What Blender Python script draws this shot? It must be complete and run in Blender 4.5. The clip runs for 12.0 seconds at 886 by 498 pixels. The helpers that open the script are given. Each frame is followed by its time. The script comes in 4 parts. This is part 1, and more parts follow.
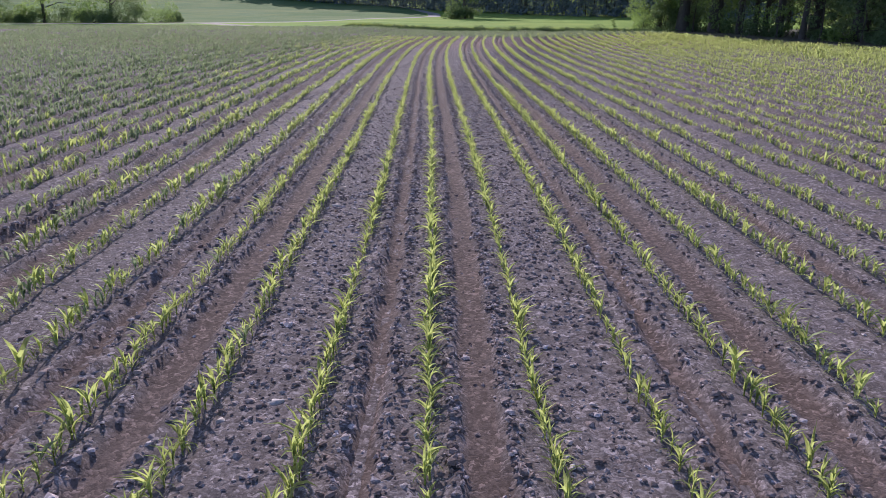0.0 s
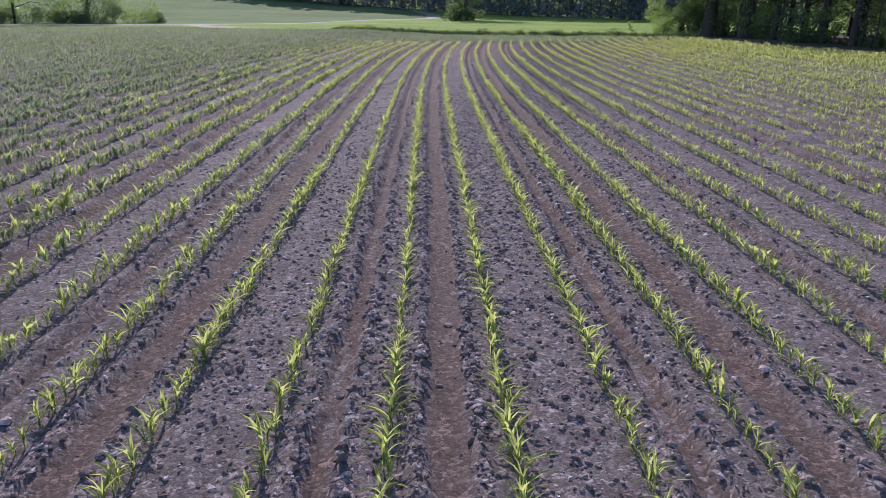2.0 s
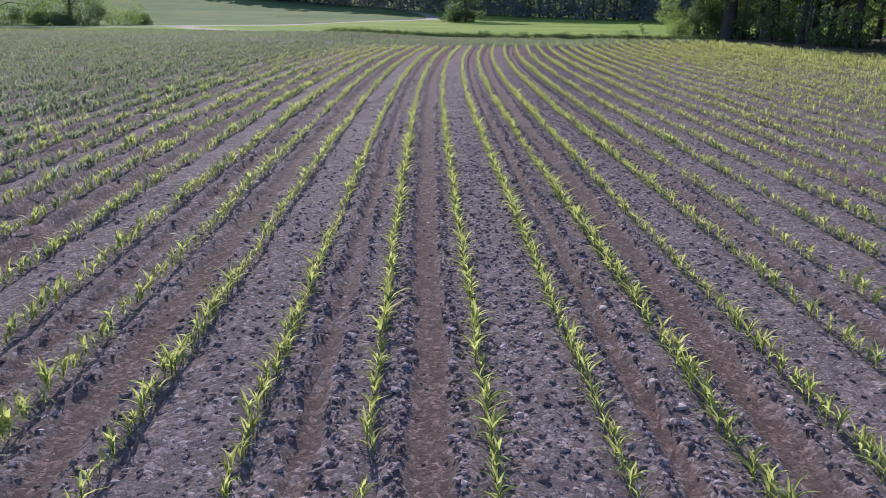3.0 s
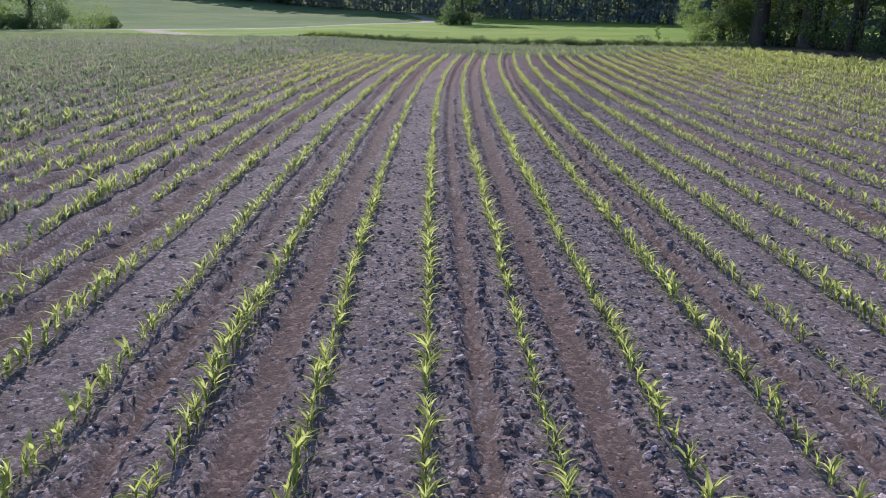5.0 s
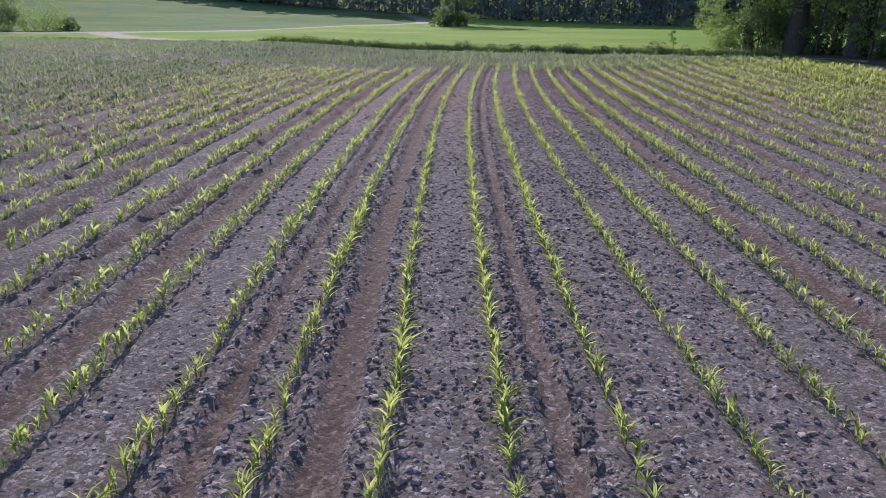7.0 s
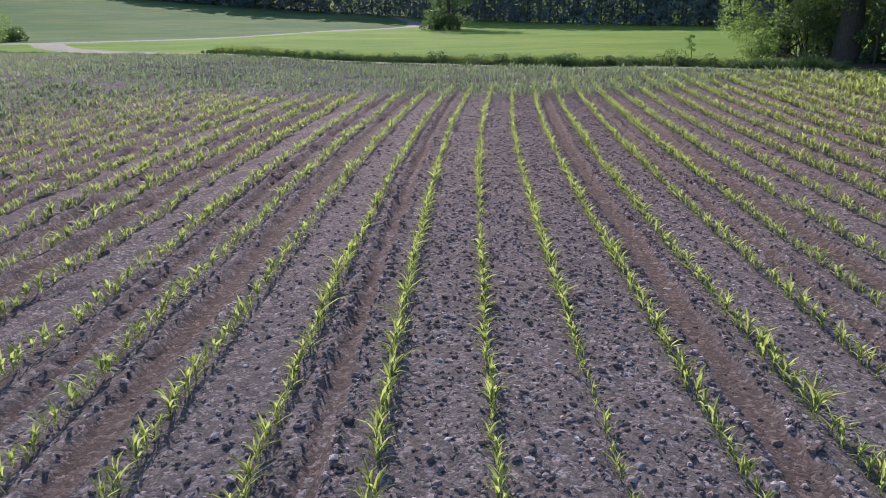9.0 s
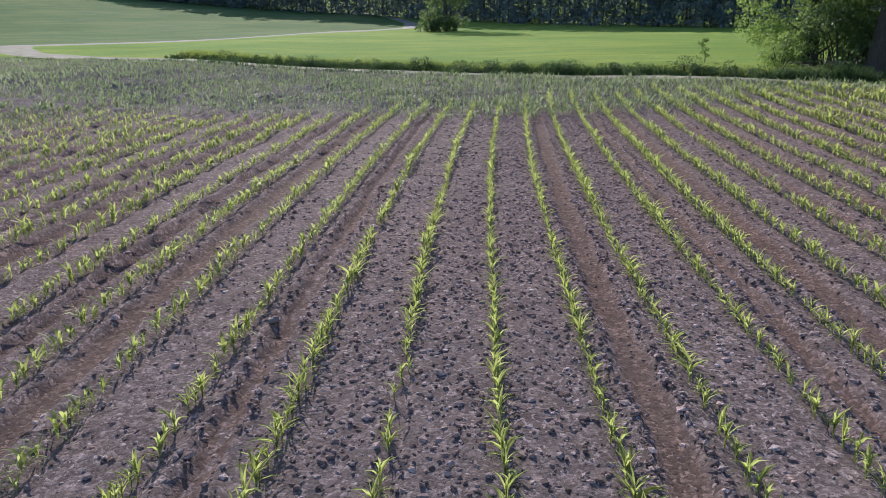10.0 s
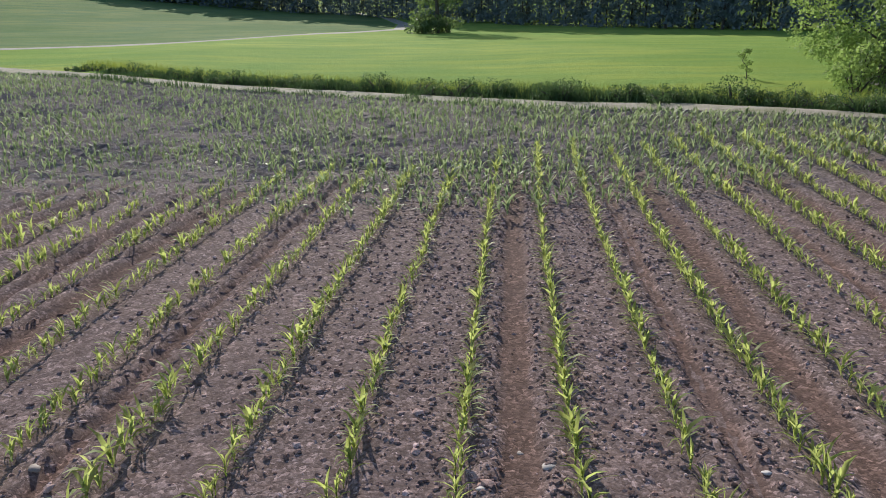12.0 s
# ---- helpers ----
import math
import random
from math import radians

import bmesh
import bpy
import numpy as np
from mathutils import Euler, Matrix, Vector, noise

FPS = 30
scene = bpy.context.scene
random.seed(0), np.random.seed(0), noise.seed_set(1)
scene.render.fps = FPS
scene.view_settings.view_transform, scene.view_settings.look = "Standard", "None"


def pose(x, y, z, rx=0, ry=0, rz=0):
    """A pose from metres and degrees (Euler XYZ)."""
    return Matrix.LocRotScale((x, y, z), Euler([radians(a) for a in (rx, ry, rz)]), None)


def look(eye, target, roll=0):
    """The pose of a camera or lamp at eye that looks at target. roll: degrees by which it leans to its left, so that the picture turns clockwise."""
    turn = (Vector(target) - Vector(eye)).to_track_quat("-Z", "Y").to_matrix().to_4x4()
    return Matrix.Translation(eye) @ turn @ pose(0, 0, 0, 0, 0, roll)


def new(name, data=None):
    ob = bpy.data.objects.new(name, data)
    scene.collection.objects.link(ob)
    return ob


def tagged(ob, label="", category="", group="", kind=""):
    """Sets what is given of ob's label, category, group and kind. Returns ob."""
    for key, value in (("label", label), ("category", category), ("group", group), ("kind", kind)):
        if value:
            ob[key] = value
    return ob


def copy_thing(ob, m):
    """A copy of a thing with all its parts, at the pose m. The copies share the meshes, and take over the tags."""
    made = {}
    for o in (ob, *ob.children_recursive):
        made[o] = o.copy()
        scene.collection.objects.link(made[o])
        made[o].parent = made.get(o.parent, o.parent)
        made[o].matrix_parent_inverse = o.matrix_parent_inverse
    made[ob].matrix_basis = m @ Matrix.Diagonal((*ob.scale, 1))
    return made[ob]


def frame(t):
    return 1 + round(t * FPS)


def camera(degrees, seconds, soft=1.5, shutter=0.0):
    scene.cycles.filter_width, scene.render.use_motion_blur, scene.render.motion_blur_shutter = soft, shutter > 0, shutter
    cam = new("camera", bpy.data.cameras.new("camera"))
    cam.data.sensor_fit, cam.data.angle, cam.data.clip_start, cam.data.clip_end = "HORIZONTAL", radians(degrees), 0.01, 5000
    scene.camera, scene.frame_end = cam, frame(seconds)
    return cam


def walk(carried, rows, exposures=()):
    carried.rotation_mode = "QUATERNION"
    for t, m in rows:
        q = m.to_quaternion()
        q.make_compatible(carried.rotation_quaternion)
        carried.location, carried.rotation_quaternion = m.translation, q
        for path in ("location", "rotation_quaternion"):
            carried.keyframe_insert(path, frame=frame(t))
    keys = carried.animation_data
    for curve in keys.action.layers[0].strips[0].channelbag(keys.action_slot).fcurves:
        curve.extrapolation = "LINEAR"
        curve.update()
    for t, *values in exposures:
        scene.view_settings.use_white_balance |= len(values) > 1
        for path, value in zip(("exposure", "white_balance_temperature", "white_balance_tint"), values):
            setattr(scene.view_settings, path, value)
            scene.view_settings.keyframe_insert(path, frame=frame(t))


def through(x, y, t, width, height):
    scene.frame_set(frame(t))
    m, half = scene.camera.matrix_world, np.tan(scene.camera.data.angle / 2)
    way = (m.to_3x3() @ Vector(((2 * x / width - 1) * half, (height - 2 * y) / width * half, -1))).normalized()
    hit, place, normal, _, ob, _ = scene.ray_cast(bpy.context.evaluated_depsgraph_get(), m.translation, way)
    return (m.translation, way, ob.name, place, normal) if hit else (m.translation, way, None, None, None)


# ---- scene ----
cam = camera(62.0, 12.0, 0.8)
PATH = [
    (0, (0.009, -2.904, 2.605), (0.14, -1.009, 1.978), 0.2),
    (0.5, (0.122, -1.706, 2.608), (0.253, 0.189, 1.982), 0.2),
    (1, (0.29, 0.25, 2.599), (0.42, 2.146, 1.975), 0.2),
    (1.5, (0.473, 2.541, 2.595), (0.605, 4.436, 1.971), 0.3),
    (2, (0.687, 4.953, 2.597), (0.818, 6.848, 1.973), 0.4),
    (2.5, (0.882, 7.415, 2.593), (1.014, 9.311, 1.97), 0.4),
    (3, (1.054, 9.876, 2.583), (1.187, 11.772, 1.961), 0.4),
    (3.2, (1.103, 10.871, 2.584), (1.242, 12.766, 1.963), 0.3),
    (4.8, (2.351, 17.577, 2.501), (2.483, 19.476, 1.887), 0.4),
    (5, (2.589, 18.455, 2.53), (2.721, 20.353, 1.914), 0.4),
    (5.5, (3.202, 20.753, 2.55), (3.331, 22.651, 1.934), 0.5),
    (6, (3.787, 22.987, 2.566), (3.915, 24.885, 1.949), 0.5),
    (6.5, (4.337, 25.226, 2.591), (4.465, 27.125, 1.976), 0.5),
    (7, (4.849, 27.46, 2.605), (4.975, 29.359, 1.989), 0.4),
    (7.2, (5.105, 28.321, 2.572), (5.222, 30.223, 1.964), 0.2),
    (8.8, (6.909, 35.526, 2.693), (7.024, 37.427, 2.083), -0.5),
    (9, (7.122, 36.408, 2.7), (7.238, 38.309, 2.089), -0.4),
    (9.5, (7.712, 38.689, 2.722), (7.826, 40.59, 2.112), -0.4),
    (10, (8.25, 40.967, 2.732), (8.363, 42.869, 2.122), -0.4),
    (10.5, (8.791, 43.267, 2.75), (8.905, 45.169, 2.141), -0.3),
    (11, (9.338, 45.514, 2.78), (9.45, 47.415, 2.171), -0.3),
    (11.5, (9.886, 47.834, 2.786), (9.996, 49.736, 2.178), -0.4),
    (12, (10.354, 50.235, 2.804), (10.464, 52.137, 2.194), -0.3),
]
EXPOSURE = 0.20
WHITE = ((0, 5950, 29), (3, 5950, 28), (6, 5980, 24), (8, 6000, 23), (9.5, 6050, 19), (10.5, 6150, 15), (12, 6450, 11))
SKY, SUN = 0.142, 5.0
walk(cam, [(t, look(eye, target, roll)) for t, eye, target, roll in PATH], [(t, EXPOSURE, k, tint) for t, k, tint in WHITE])

# ---- world and sun ----
SUN_AHEAD_LEFT = 8   # degrees to the left of straight ahead (+y)
SUN_HEIGHT = 26.5       # degrees over the horizon
world = bpy.data.worlds.new("sky")
scene.world = world
world.use_nodes = True
wn = world.node_tree.nodes
sky = wn.new("ShaderNodeTexSky")
sky.sky_type = "NISHITA"
sky.sun_disc = False
sky.sun_elevation = radians(SUN_HEIGHT)
sky.sun_rotation = radians(-SUN_AHEAD_LEFT)
sky.dust_density = 0.6
sky.ozone_density = 2.0
world.node_tree.links.new(sky.outputs["Color"], wn["Background"].inputs["Color"])
wn["Background"].inputs["Strength"].default_value = SKY
sun = new("sun", bpy.data.lights.new("sun", "SUN"))
sun.data.energy = SUN
sun.data.angle = radians(0.6)
sun.data.color = (1.0, 0.94, 0.82)
ce, se = math.cos(radians(SUN_HEIGHT)), math.sin(radians(SUN_HEIGHT))
sun_from = Vector((-math.sin(radians(SUN_AHEAD_LEFT)) * ce, math.cos(radians(SUN_AHEAD_LEFT)) * ce, se))
sun.matrix_world = look(sun_from * 60, (0, 0, 0))

rng = np.random.default_rng(7)


# ---- the lie of the land ----
def ss(t):
    t = np.clip(t, 0, 1)
    return t * t * (3 - 2 * t)


FAR = 1.2                 # the land beyond the meadow's middle is set out from (10, 50) at this scale


def away(x, y):
    """A place beyond the meadow, set out at the far scale."""
    return 10 + (x - 10) * FAR, 50 + (y - 50) * FAR


def ground_z(x, y):
    x, y = np.asarray(x, float), np.asarray(y, float)
    z = 0.28 * ss((6 - x) / 9) * ss((y - 60) / 20) * (1 - 0.85 * ss((-x - 3) / 12)) + 0.15 * ss((x - 15) / 6) * ss((y - 50) / 20)
    z = z - 0.28 * ss((y - 95) / 70)
    fx, fy = 10 + (x - 10) / FAR, 50 + (y - 50) / FAR
    hill = ss((fy - 140) / 130) * np.clip((60 - fx) / 100, 0, 2.4) ** 1.3 * 5
    # unseen slope added behind the far wood, to close bright sky gaps between trunks
    hill = hill + 0.30 * np.clip(fy - np.interp(fx, [-150, -45, 12, 35, 57, 84, 110], [345, 275, 246, 214, 183, 152, 132]), 0, 70)
    return z + FAR * hill


ROW_CURVE = (-1.0577e-07, 3.3391e-05, -0.00149363, 0.0703408, 0.107182)
ROW_GAP = 0.75


def row_x(y):
    """Where the row under the first camera runs."""
    return np.polyval(ROW_CURVE, np.clip(y, -12, 72))


EDGE_X = np.array([-80, -50, -38, -27, -22, -17, -9.6, -4.9, 0.2, 3, 5.9, 10.2, 13.9, 17.2, 19.9, 22.2, 24.4, 26.3, 29.1, 31, 33, 40])
EDGE_Y = np.array([88, 93, 96, 96.5, 94.5, 92, 87.4, 83.6, 80.1, 78.9, 77.7, 75.1, 72.9, 71.3, 69.5, 67.8, 65.9, 63, 58, 51.5, 42, 10])


def edge_y(x):
    """The far edge of the field."""
    return np.interp(x, EDGE_X, EDGE_Y)


def walk_u(y):
    """How far to the right of the first row the walk lies."""
    return np.interp(y, [-4, 10, 18, 28, 36, 50, 70], [-0.1, 0.3, 1.4, 3.4, 4.8, 7.0, 9.0])


def value_noise(x, y, size, seed):
    """Smooth noise from 0 to 1, one cell per size metres."""
    table = np.random.default_rng(seed).random((256, 256))
    gx, gy = np.asarray(x) / size + 1000.0, np.asarray(y) / size + 1000.0
    ix, iy = np.floor(gx).astype(int), np.floor(gy).astype(int)
    fx, fy = gx - ix, gy - iy
    fx, fy = fx * fx * (3 - 2 * fx), fy * fy * (3 - 2 * fy)
    a, b = table[ix % 256, iy % 256], table[(ix + 1) % 256, iy % 256]
    c, d = table[ix % 256, (iy + 1) % 256], table[(ix + 1) % 256, (iy + 1) % 256]
    return (a * (1 - fx) + b * fx) * (1 - fy) + (c * (1 - fx) + d * fx) * fy


# ---- materials ----
def mat(name):
    m = bpy.data.materials.new(name)
    m.use_nodes = True
    nt = m.node_tree
    return m, nt, nt.nodes, nt.links, nt.nodes["Principled BSDF"]


def noise_node(nodes, links, vec, scale, detail=4.0, rough=0.6):
    n = nodes.new("ShaderNodeTexNoise")
    n.inputs["Scale"].default_value, n.inputs["Detail"].default_value, n.inputs["Roughness"].default_value = scale, detail, rough
    if vec is not None:
        links.new(vec, n.inputs["Vector"])
    return n.outputs["Fac"]


def ramp(nodes, links, fac, stops):
    r = nodes.new("ShaderNodeValToRGB")
    while len(r.color_ramp.elements) < len(stops):
        r.color_ramp.elements.new(0.5)
    for e, (p, c) in zip(r.color_ramp.elements, stops):
        e.position, e.color = p, (*c, 1)
    links.new(fac, r.inputs["Fac"])
    return r.outputs["Color"]


def mix(nodes, links, fac, a, b, mode="MIX"):
    m = nodes.new("ShaderNodeMix")
    m.data_type, m.blend_type = "RGBA", mode
    for sock, v in ((m.inputs[0], fac), (m.inputs[6], a), (m.inputs[7], b)):
        if isinstance(v, bpy.types.NodeSocket):
            links.new(v, sock)
        else:
            sock.default_value = v if isinstance(v, float) else (*v, 1)
    return m.outputs[2]


def scaled(nodes, links, value, by):
    n = nodes.new("ShaderNodeMath")
    n.operation = "MULTIPLY"
    links.new(value, n.inputs[0])
    n.inputs[1].default_value = by
    return n.outputs[0]


def bump(nodes, links, bsdf, height, strength, distance):
    b = nodes.new("ShaderNodeBump")
    b.inputs["Strength"].default_value, b.inputs["Distance"].default_value = strength, distance
    links.new(height, b.inputs["Height"])
    links.new(b.outputs["Normal"], bsdf.inputs["Normal"])


def soil_material(name, stones):
    m, nt, nodes, links, bsdf = mat(name)
    pos = nodes.new("ShaderNodeNewGeometry").outputs["Position"]
    fine = noise_node(nodes, links, pos, 38, 6, 0.7)
    mid = noise_node(nodes, links, pos, 7, 5, 0.65)
    broad = noise_node(nodes, links, pos, 0.5, 3)
    grey = ramp(nodes, links, fine, [(0.28, (0.098, 0.080, 0.075)), (0.50, (0.182, 0.155, 0.149)), (0.72, (0.335, 0.297, 0.290))])
    brown = ramp(nodes, links, fine, [(0.28, (0.088, 0.062, 0.051)), (0.52, (0.148, 0.109, 0.091)), (0.75, (0.225, 0.172, 0.149))])
    cell = nodes.new("ShaderNodeTexVoronoi")
    cell.inputs["Scale"].default_value = 30.0
    bent = nodes.new("ShaderNodeVectorMath")
    bent.operation = "MULTIPLY_ADD"
    wav = nodes.new("ShaderNodeTexNoise")
    wav.inputs["Scale"].default_value = 18.0
    links.new(pos, wav.inputs["Vector"])
    links.new(wav.outputs["Color"], bent.inputs[0])
    bent.inputs[1].default_value = (0.12, 0.12, 0.12)
    links.new(pos, bent.inputs[2])
    links.new(bent.outputs[0], cell.inputs["Vector"])
    grain = nodes.new("ShaderNodeSeparateColor")
    links.new(cell.outputs["Color"], grain.inputs[0])
    pebble = ramp(nodes, links, grain.outputs[0], [(0.0, (0.50, 0.48, 0.48)), (0.55, (0.95, 0.93, 0.93)), (0.84, (1.6, 1.57, 1.58)), (1.0, (2.7, 2.65, 2.7))])
    if stones:
        col = mix(nodes, links, ramp(nodes, links, mid, [(0.4, (0, 0, 0)), (0.65, (1, 1, 1))]), grey, brown)
        rnd = nodes.new("ShaderNodeNewGeometry").outputs["Random Per Island"]
        tone = ramp(nodes, links, rnd, [(0.0, (0.85, 0.81, 0.81)), (0.5, (1.5, 1.46, 1.47)), (0.8, (2.3, 2.27, 2.3)), (0.95, (3.5, 3.47, 3.5))])
        col = mix(nodes, links, 1.0, col, tone, "MULTIPLY")
    else:
        att = nodes.new("ShaderNodeAttribute")
        att.attribute_name = "wheel_track"
        col = mix(nodes, links, att.outputs["Fac"], grey, brown)
        col = mix(nodes, links, 0.75, col, pebble, "MULTIPLY")
        col = mix(nodes, links, ramp(nodes, links, mid, [(0.40, (0, 0, 0)), (0.75, (0.45, 0.45, 0.45))]), col, brown)
    col = mix(nodes, links, ramp(nodes, links, broad, [(0.35, (0.0, 0.0, 0.0)), (0.7, (0.22, 0.22, 0.22))]), col, (0.17, 0.147, 0.145))
    # steep-view warm cast put into the soil colour, as a belt before the headland
    split = nodes.new("ShaderNodeSeparateXYZ")
    links.new(pos, split.inputs[0])
    zone = ramp(nodes, links, scaled(nodes, links, split.outputs["Y"], 0.01), [(0.40, (0, 0, 0)), (0.50, (0.9, 0.9, 0.9)), (0.60, (0.9, 0.9, 0.9)), (0.64, (0.1, 0.1, 0.1))])
    red = mix(nodes, links, 1.0, col, (1.15, 0.98, 0.94), "MULTIPLY")
    col = mix(nodes, links, zone, col, red)
    links.new(col, bsdf.inputs["Base Color"])
    bsdf.inputs["Roughness"].default_value = 0.9
    bsdf.inputs["Diffuse Roughness"].default_value = 0.3
    bsdf.inputs["Specular IOR Level"].default_value = 0.04
    both = nodes.new("ShaderNodeMath")
    both.operation = "MULTIPLY_ADD"
    links.new(fine, both.inputs[0])
    both.inputs[1].default_value = 0.45
    links.new(mid, both.inputs[2])
    lumps_ = nodes.new("ShaderNodeMath")
    lumps_.operation = "MULTIPLY_ADD"
    links.new(cell.outputs["Distance"], lumps_.inputs[0])
    lumps_.inputs[1].default_value = 0.0 if stones else -0.4
    links.new(both.outputs[0], lumps_.inputs[2])
    bump(nodes, links, bsdf, lumps_.outputs[0], 1.0, 0.009)
    return m


def leafy(name, dark, light, glow, through=0.45, rough=0.5, per="object"):
    """Leaves: they shine a little, and light comes through them."""
    m, nt, nodes, links, bsdf = mat(name)
    rnd = nodes.new("ShaderNodeObjectInfo").outputs["Random"] if per == "object" else nodes.new("ShaderNodeNewGeometry").outputs["Random Per Island"]
    pos = nodes.new("ShaderNodeNewGeometry").outputs["Position"]
    streak = noise_node(nodes, links, pos, 60 if per == "blade" else 3, 3)
    tint = ramp(nodes, links, rnd, [(0.0, dark), (0.55, light), (0.86, tuple(min(1.0, c * 1.25) for c in light)), (0.94, (0.38, 0.37, 0.20) if per == "blade" else light)])
    tint = mix(nodes, links, 0.35, tint, ramp(nodes, links, streak, [(0.35, dark), (0.65, light)]))
    links.new(tint, bsdf.inputs["Base Color"])
    bsdf.inputs["Roughness"].default_value = rough
    bsdf.inputs["Specular IOR Level"].default_value = 0.14 if per == "blade" else 0.2
    t = nodes.new("ShaderNodeBsdfTranslucent")
    links.new(mix(nodes, links, 0.5, tint, glow), t.inputs["Color"])
    mx = nodes.new("ShaderNodeMixShader")
    mx.inputs[0].default_value = through
    links.new(bsdf.outputs[0], mx.inputs[1])
    links.new(t.outputs[0], mx.inputs[2])
    links.new(mx.outputs[0], nodes["Material Output"].inputs["Surface"])
    return m


def bark_material(name, a, b):
    m, nt, nodes, links, bsdf = mat(name)
    tc = nodes.new("ShaderNodeNewGeometry").outputs["Position"]
    mp = nodes.new("ShaderNodeMapping")
    mp.inputs["Scale"].default_value = (6, 6, 1.2)
    links.new(tc, mp.inputs["Vector"])
    n = noise_node(nodes, links, mp.outputs["Vector"], 3, 6, 0.7)
    links.new(ramp(nodes, links, n, [(0.3, a), (0.7, b)]), bsdf.inputs["Base Color"])
    bsdf.inputs["Roughness"].default_value = 0.9
    bump(nodes, links, bsdf, n, 0.8, 0.03)
    return m


def meadow_material(name="meadow_grass", tone=(1.0, 1.0, 1.0)):
    m, nt, nodes, links, bsdf = mat(name)
    pos = nodes.new("ShaderNodeNewGeometry").outputs["Position"]
    mp = nodes.new("ShaderNodeMapping")
    mp.inputs["Scale"].default_value = (0.35, 1.0, 1.0)
    links.new(pos, mp.inputs["Vector"])
    fine = noise_node(nodes, links, pos, 5, 6, 0.75)
    mid = noise_node(nodes, links, mp.outputs["Vector"], 0.35, 5, 0.6)
    broad = noise_node(nodes, links, pos, 0.035, 3)
    base = ramp(nodes, links, fine, [(0.3, (0.120, 0.178, 0.050)), (0.5, (0.196, 0.268, 0.075)), (0.72, (0.270, 0.345, 0.115))])
    base = mix(nodes, links, ramp(nodes, links, mid, [(0.38, (0, 0, 0)), (0.62, (0.75, 0.75, 0.75))]), base, (0.32, 0.33, 0.075))
    base = mix(nodes, links, ramp(nodes, links, broad, [(0.4, (0, 0, 0)), (0.62, (0.6, 0.6, 0.6))]), base, (0.12, 0.215, 0.045))
    streaks = nodes.new("ShaderNodeMapping")
    streaks.inputs["Scale"].default_value = (0.10, 0.9, 1.0)
    links.new(pos, streaks.inputs["Vector"])
    thin = noise_node(nodes, links, streaks.outputs["Vector"], 0.8, 3, 0.5)
    base = mix(nodes, links, ramp(nodes, links, thin, [(0.64, (0, 0, 0)), (0.80, (0.2, 0.2, 0.2))]), base, (0.085, 0.135, 0.040))
    links.new(mix(nodes, links, 1.0, base, tone, "MULTIPLY"), bsdf.inputs["Base Color"])
    bsdf.inputs["Roughness"].default_value = 0.95
    bsdf.inputs["Specular IOR Level"].default_value = 0.03
    bump(nodes, links, bsdf, fine, 0.9, 0.12)
    return m


def gravel_material(name, tone, grass):
    m, nt, nodes, links, bsdf = mat(name)
    pos = nodes.new("ShaderNodeNewGeometry").outputs["Position"]
    fine = noise_node(nodes, links, pos, 25, 6, 0.75)
    mid = noise_node(nodes, links, pos, 1.1, 4)
    c = ramp(nodes, links, fine, [(0.3, (0.22, 0.20, 0.17)), (0.6, (0.40, 0.37, 0.33)), (0.8, (0.52, 0.49, 0.45))])
    c = mix(nodes, links, ramp(nodes, links, mid, [(0.5 - 0.2 * grass, (0, 0, 0)), (0.72 - 0.1 * grass, (0.5 + 0.3 * grass,) * 3)]), c, (0.15, 0.17, 0.06))
    links.new(mix(nodes, links, 1.0, c, tone, "MULTIPLY"), bsdf.inputs["Base Color"])
    bsdf.inputs["Roughness"].default_value = 0.95
    bump(nodes, links, bsdf, fine, 0.6, 0.02)
    return m


SOIL = soil_material("tilled_soil", False)
CLOD = soil_material("soil_clods", True)
MAIZE = leafy("maize_leaf", (0.075, 0.135, 0.046), (0.250, 0.325, 0.130), (0.86, 0.93, 0.27), 0.58, 0.5, "blade")
# darker, bluer leaf tone for the headland and the rows to the left
MAIZE_DARKER = leafy("darker_maize_leaf", (0.052, 0.095, 0.045), (0.175, 0.240, 0.122), (0.54, 0.64, 0.32), 0.48, 0.5, "blade")
STALK = leafy("maize_stalk", (0.16, 0.22, 0.05), (0.26, 0.33, 0.08), (0.5, 0.6, 0.1), 0.2, 0.5, "blade")
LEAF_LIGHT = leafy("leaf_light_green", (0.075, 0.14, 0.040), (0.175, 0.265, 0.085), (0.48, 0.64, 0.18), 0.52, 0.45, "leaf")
# darker, bluer leaf that also puts the wood's inner shade into colour
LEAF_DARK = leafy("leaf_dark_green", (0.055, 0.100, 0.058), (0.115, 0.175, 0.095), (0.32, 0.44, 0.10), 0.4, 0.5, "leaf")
# needle green lifted towards blue, to stand for haze before the far wood
HAZY_NEEDLE = leafy("hazy_needles", (0.100, 0.145, 0.172), (0.160, 0.215, 0.240), (0.10, 0.17, 0.12), 0.15, 0.6, "leaf")
GRASS = leafy("tall_grass", (0.075, 0.125, 0.030), (0.17, 0.23, 0.055), (0.45, 0.52, 0.10), 0.45, 0.5, "leaf")
GRASS_DEEP = leafy("deep_grass", (0.030, 0.066, 0.026), (0.080, 0.140, 0.050), (0.17, 0.27, 0.09), 0.28, 0.55, "leaf")
BARK = bark_material("grey_bark", (0.032, 0.028, 0.026), (0.10, 0.09, 0.08))
MEADOW = meadow_material("meadow_grass", (1.05, 1.18, 1.02))
# the meadow grass in a duller and bluer tone, for the slope
SLOPE_GRASS = meadow_material("slope_meadow", (0.64, 0.74, 1.15))
GRAVEL = gravel_material("pale_gravel", (0.85, 0.85, 0.87), 0.0)
DUSTY = gravel_material("dusty_track", (0.82, 0.78, 0.72), 0.6)


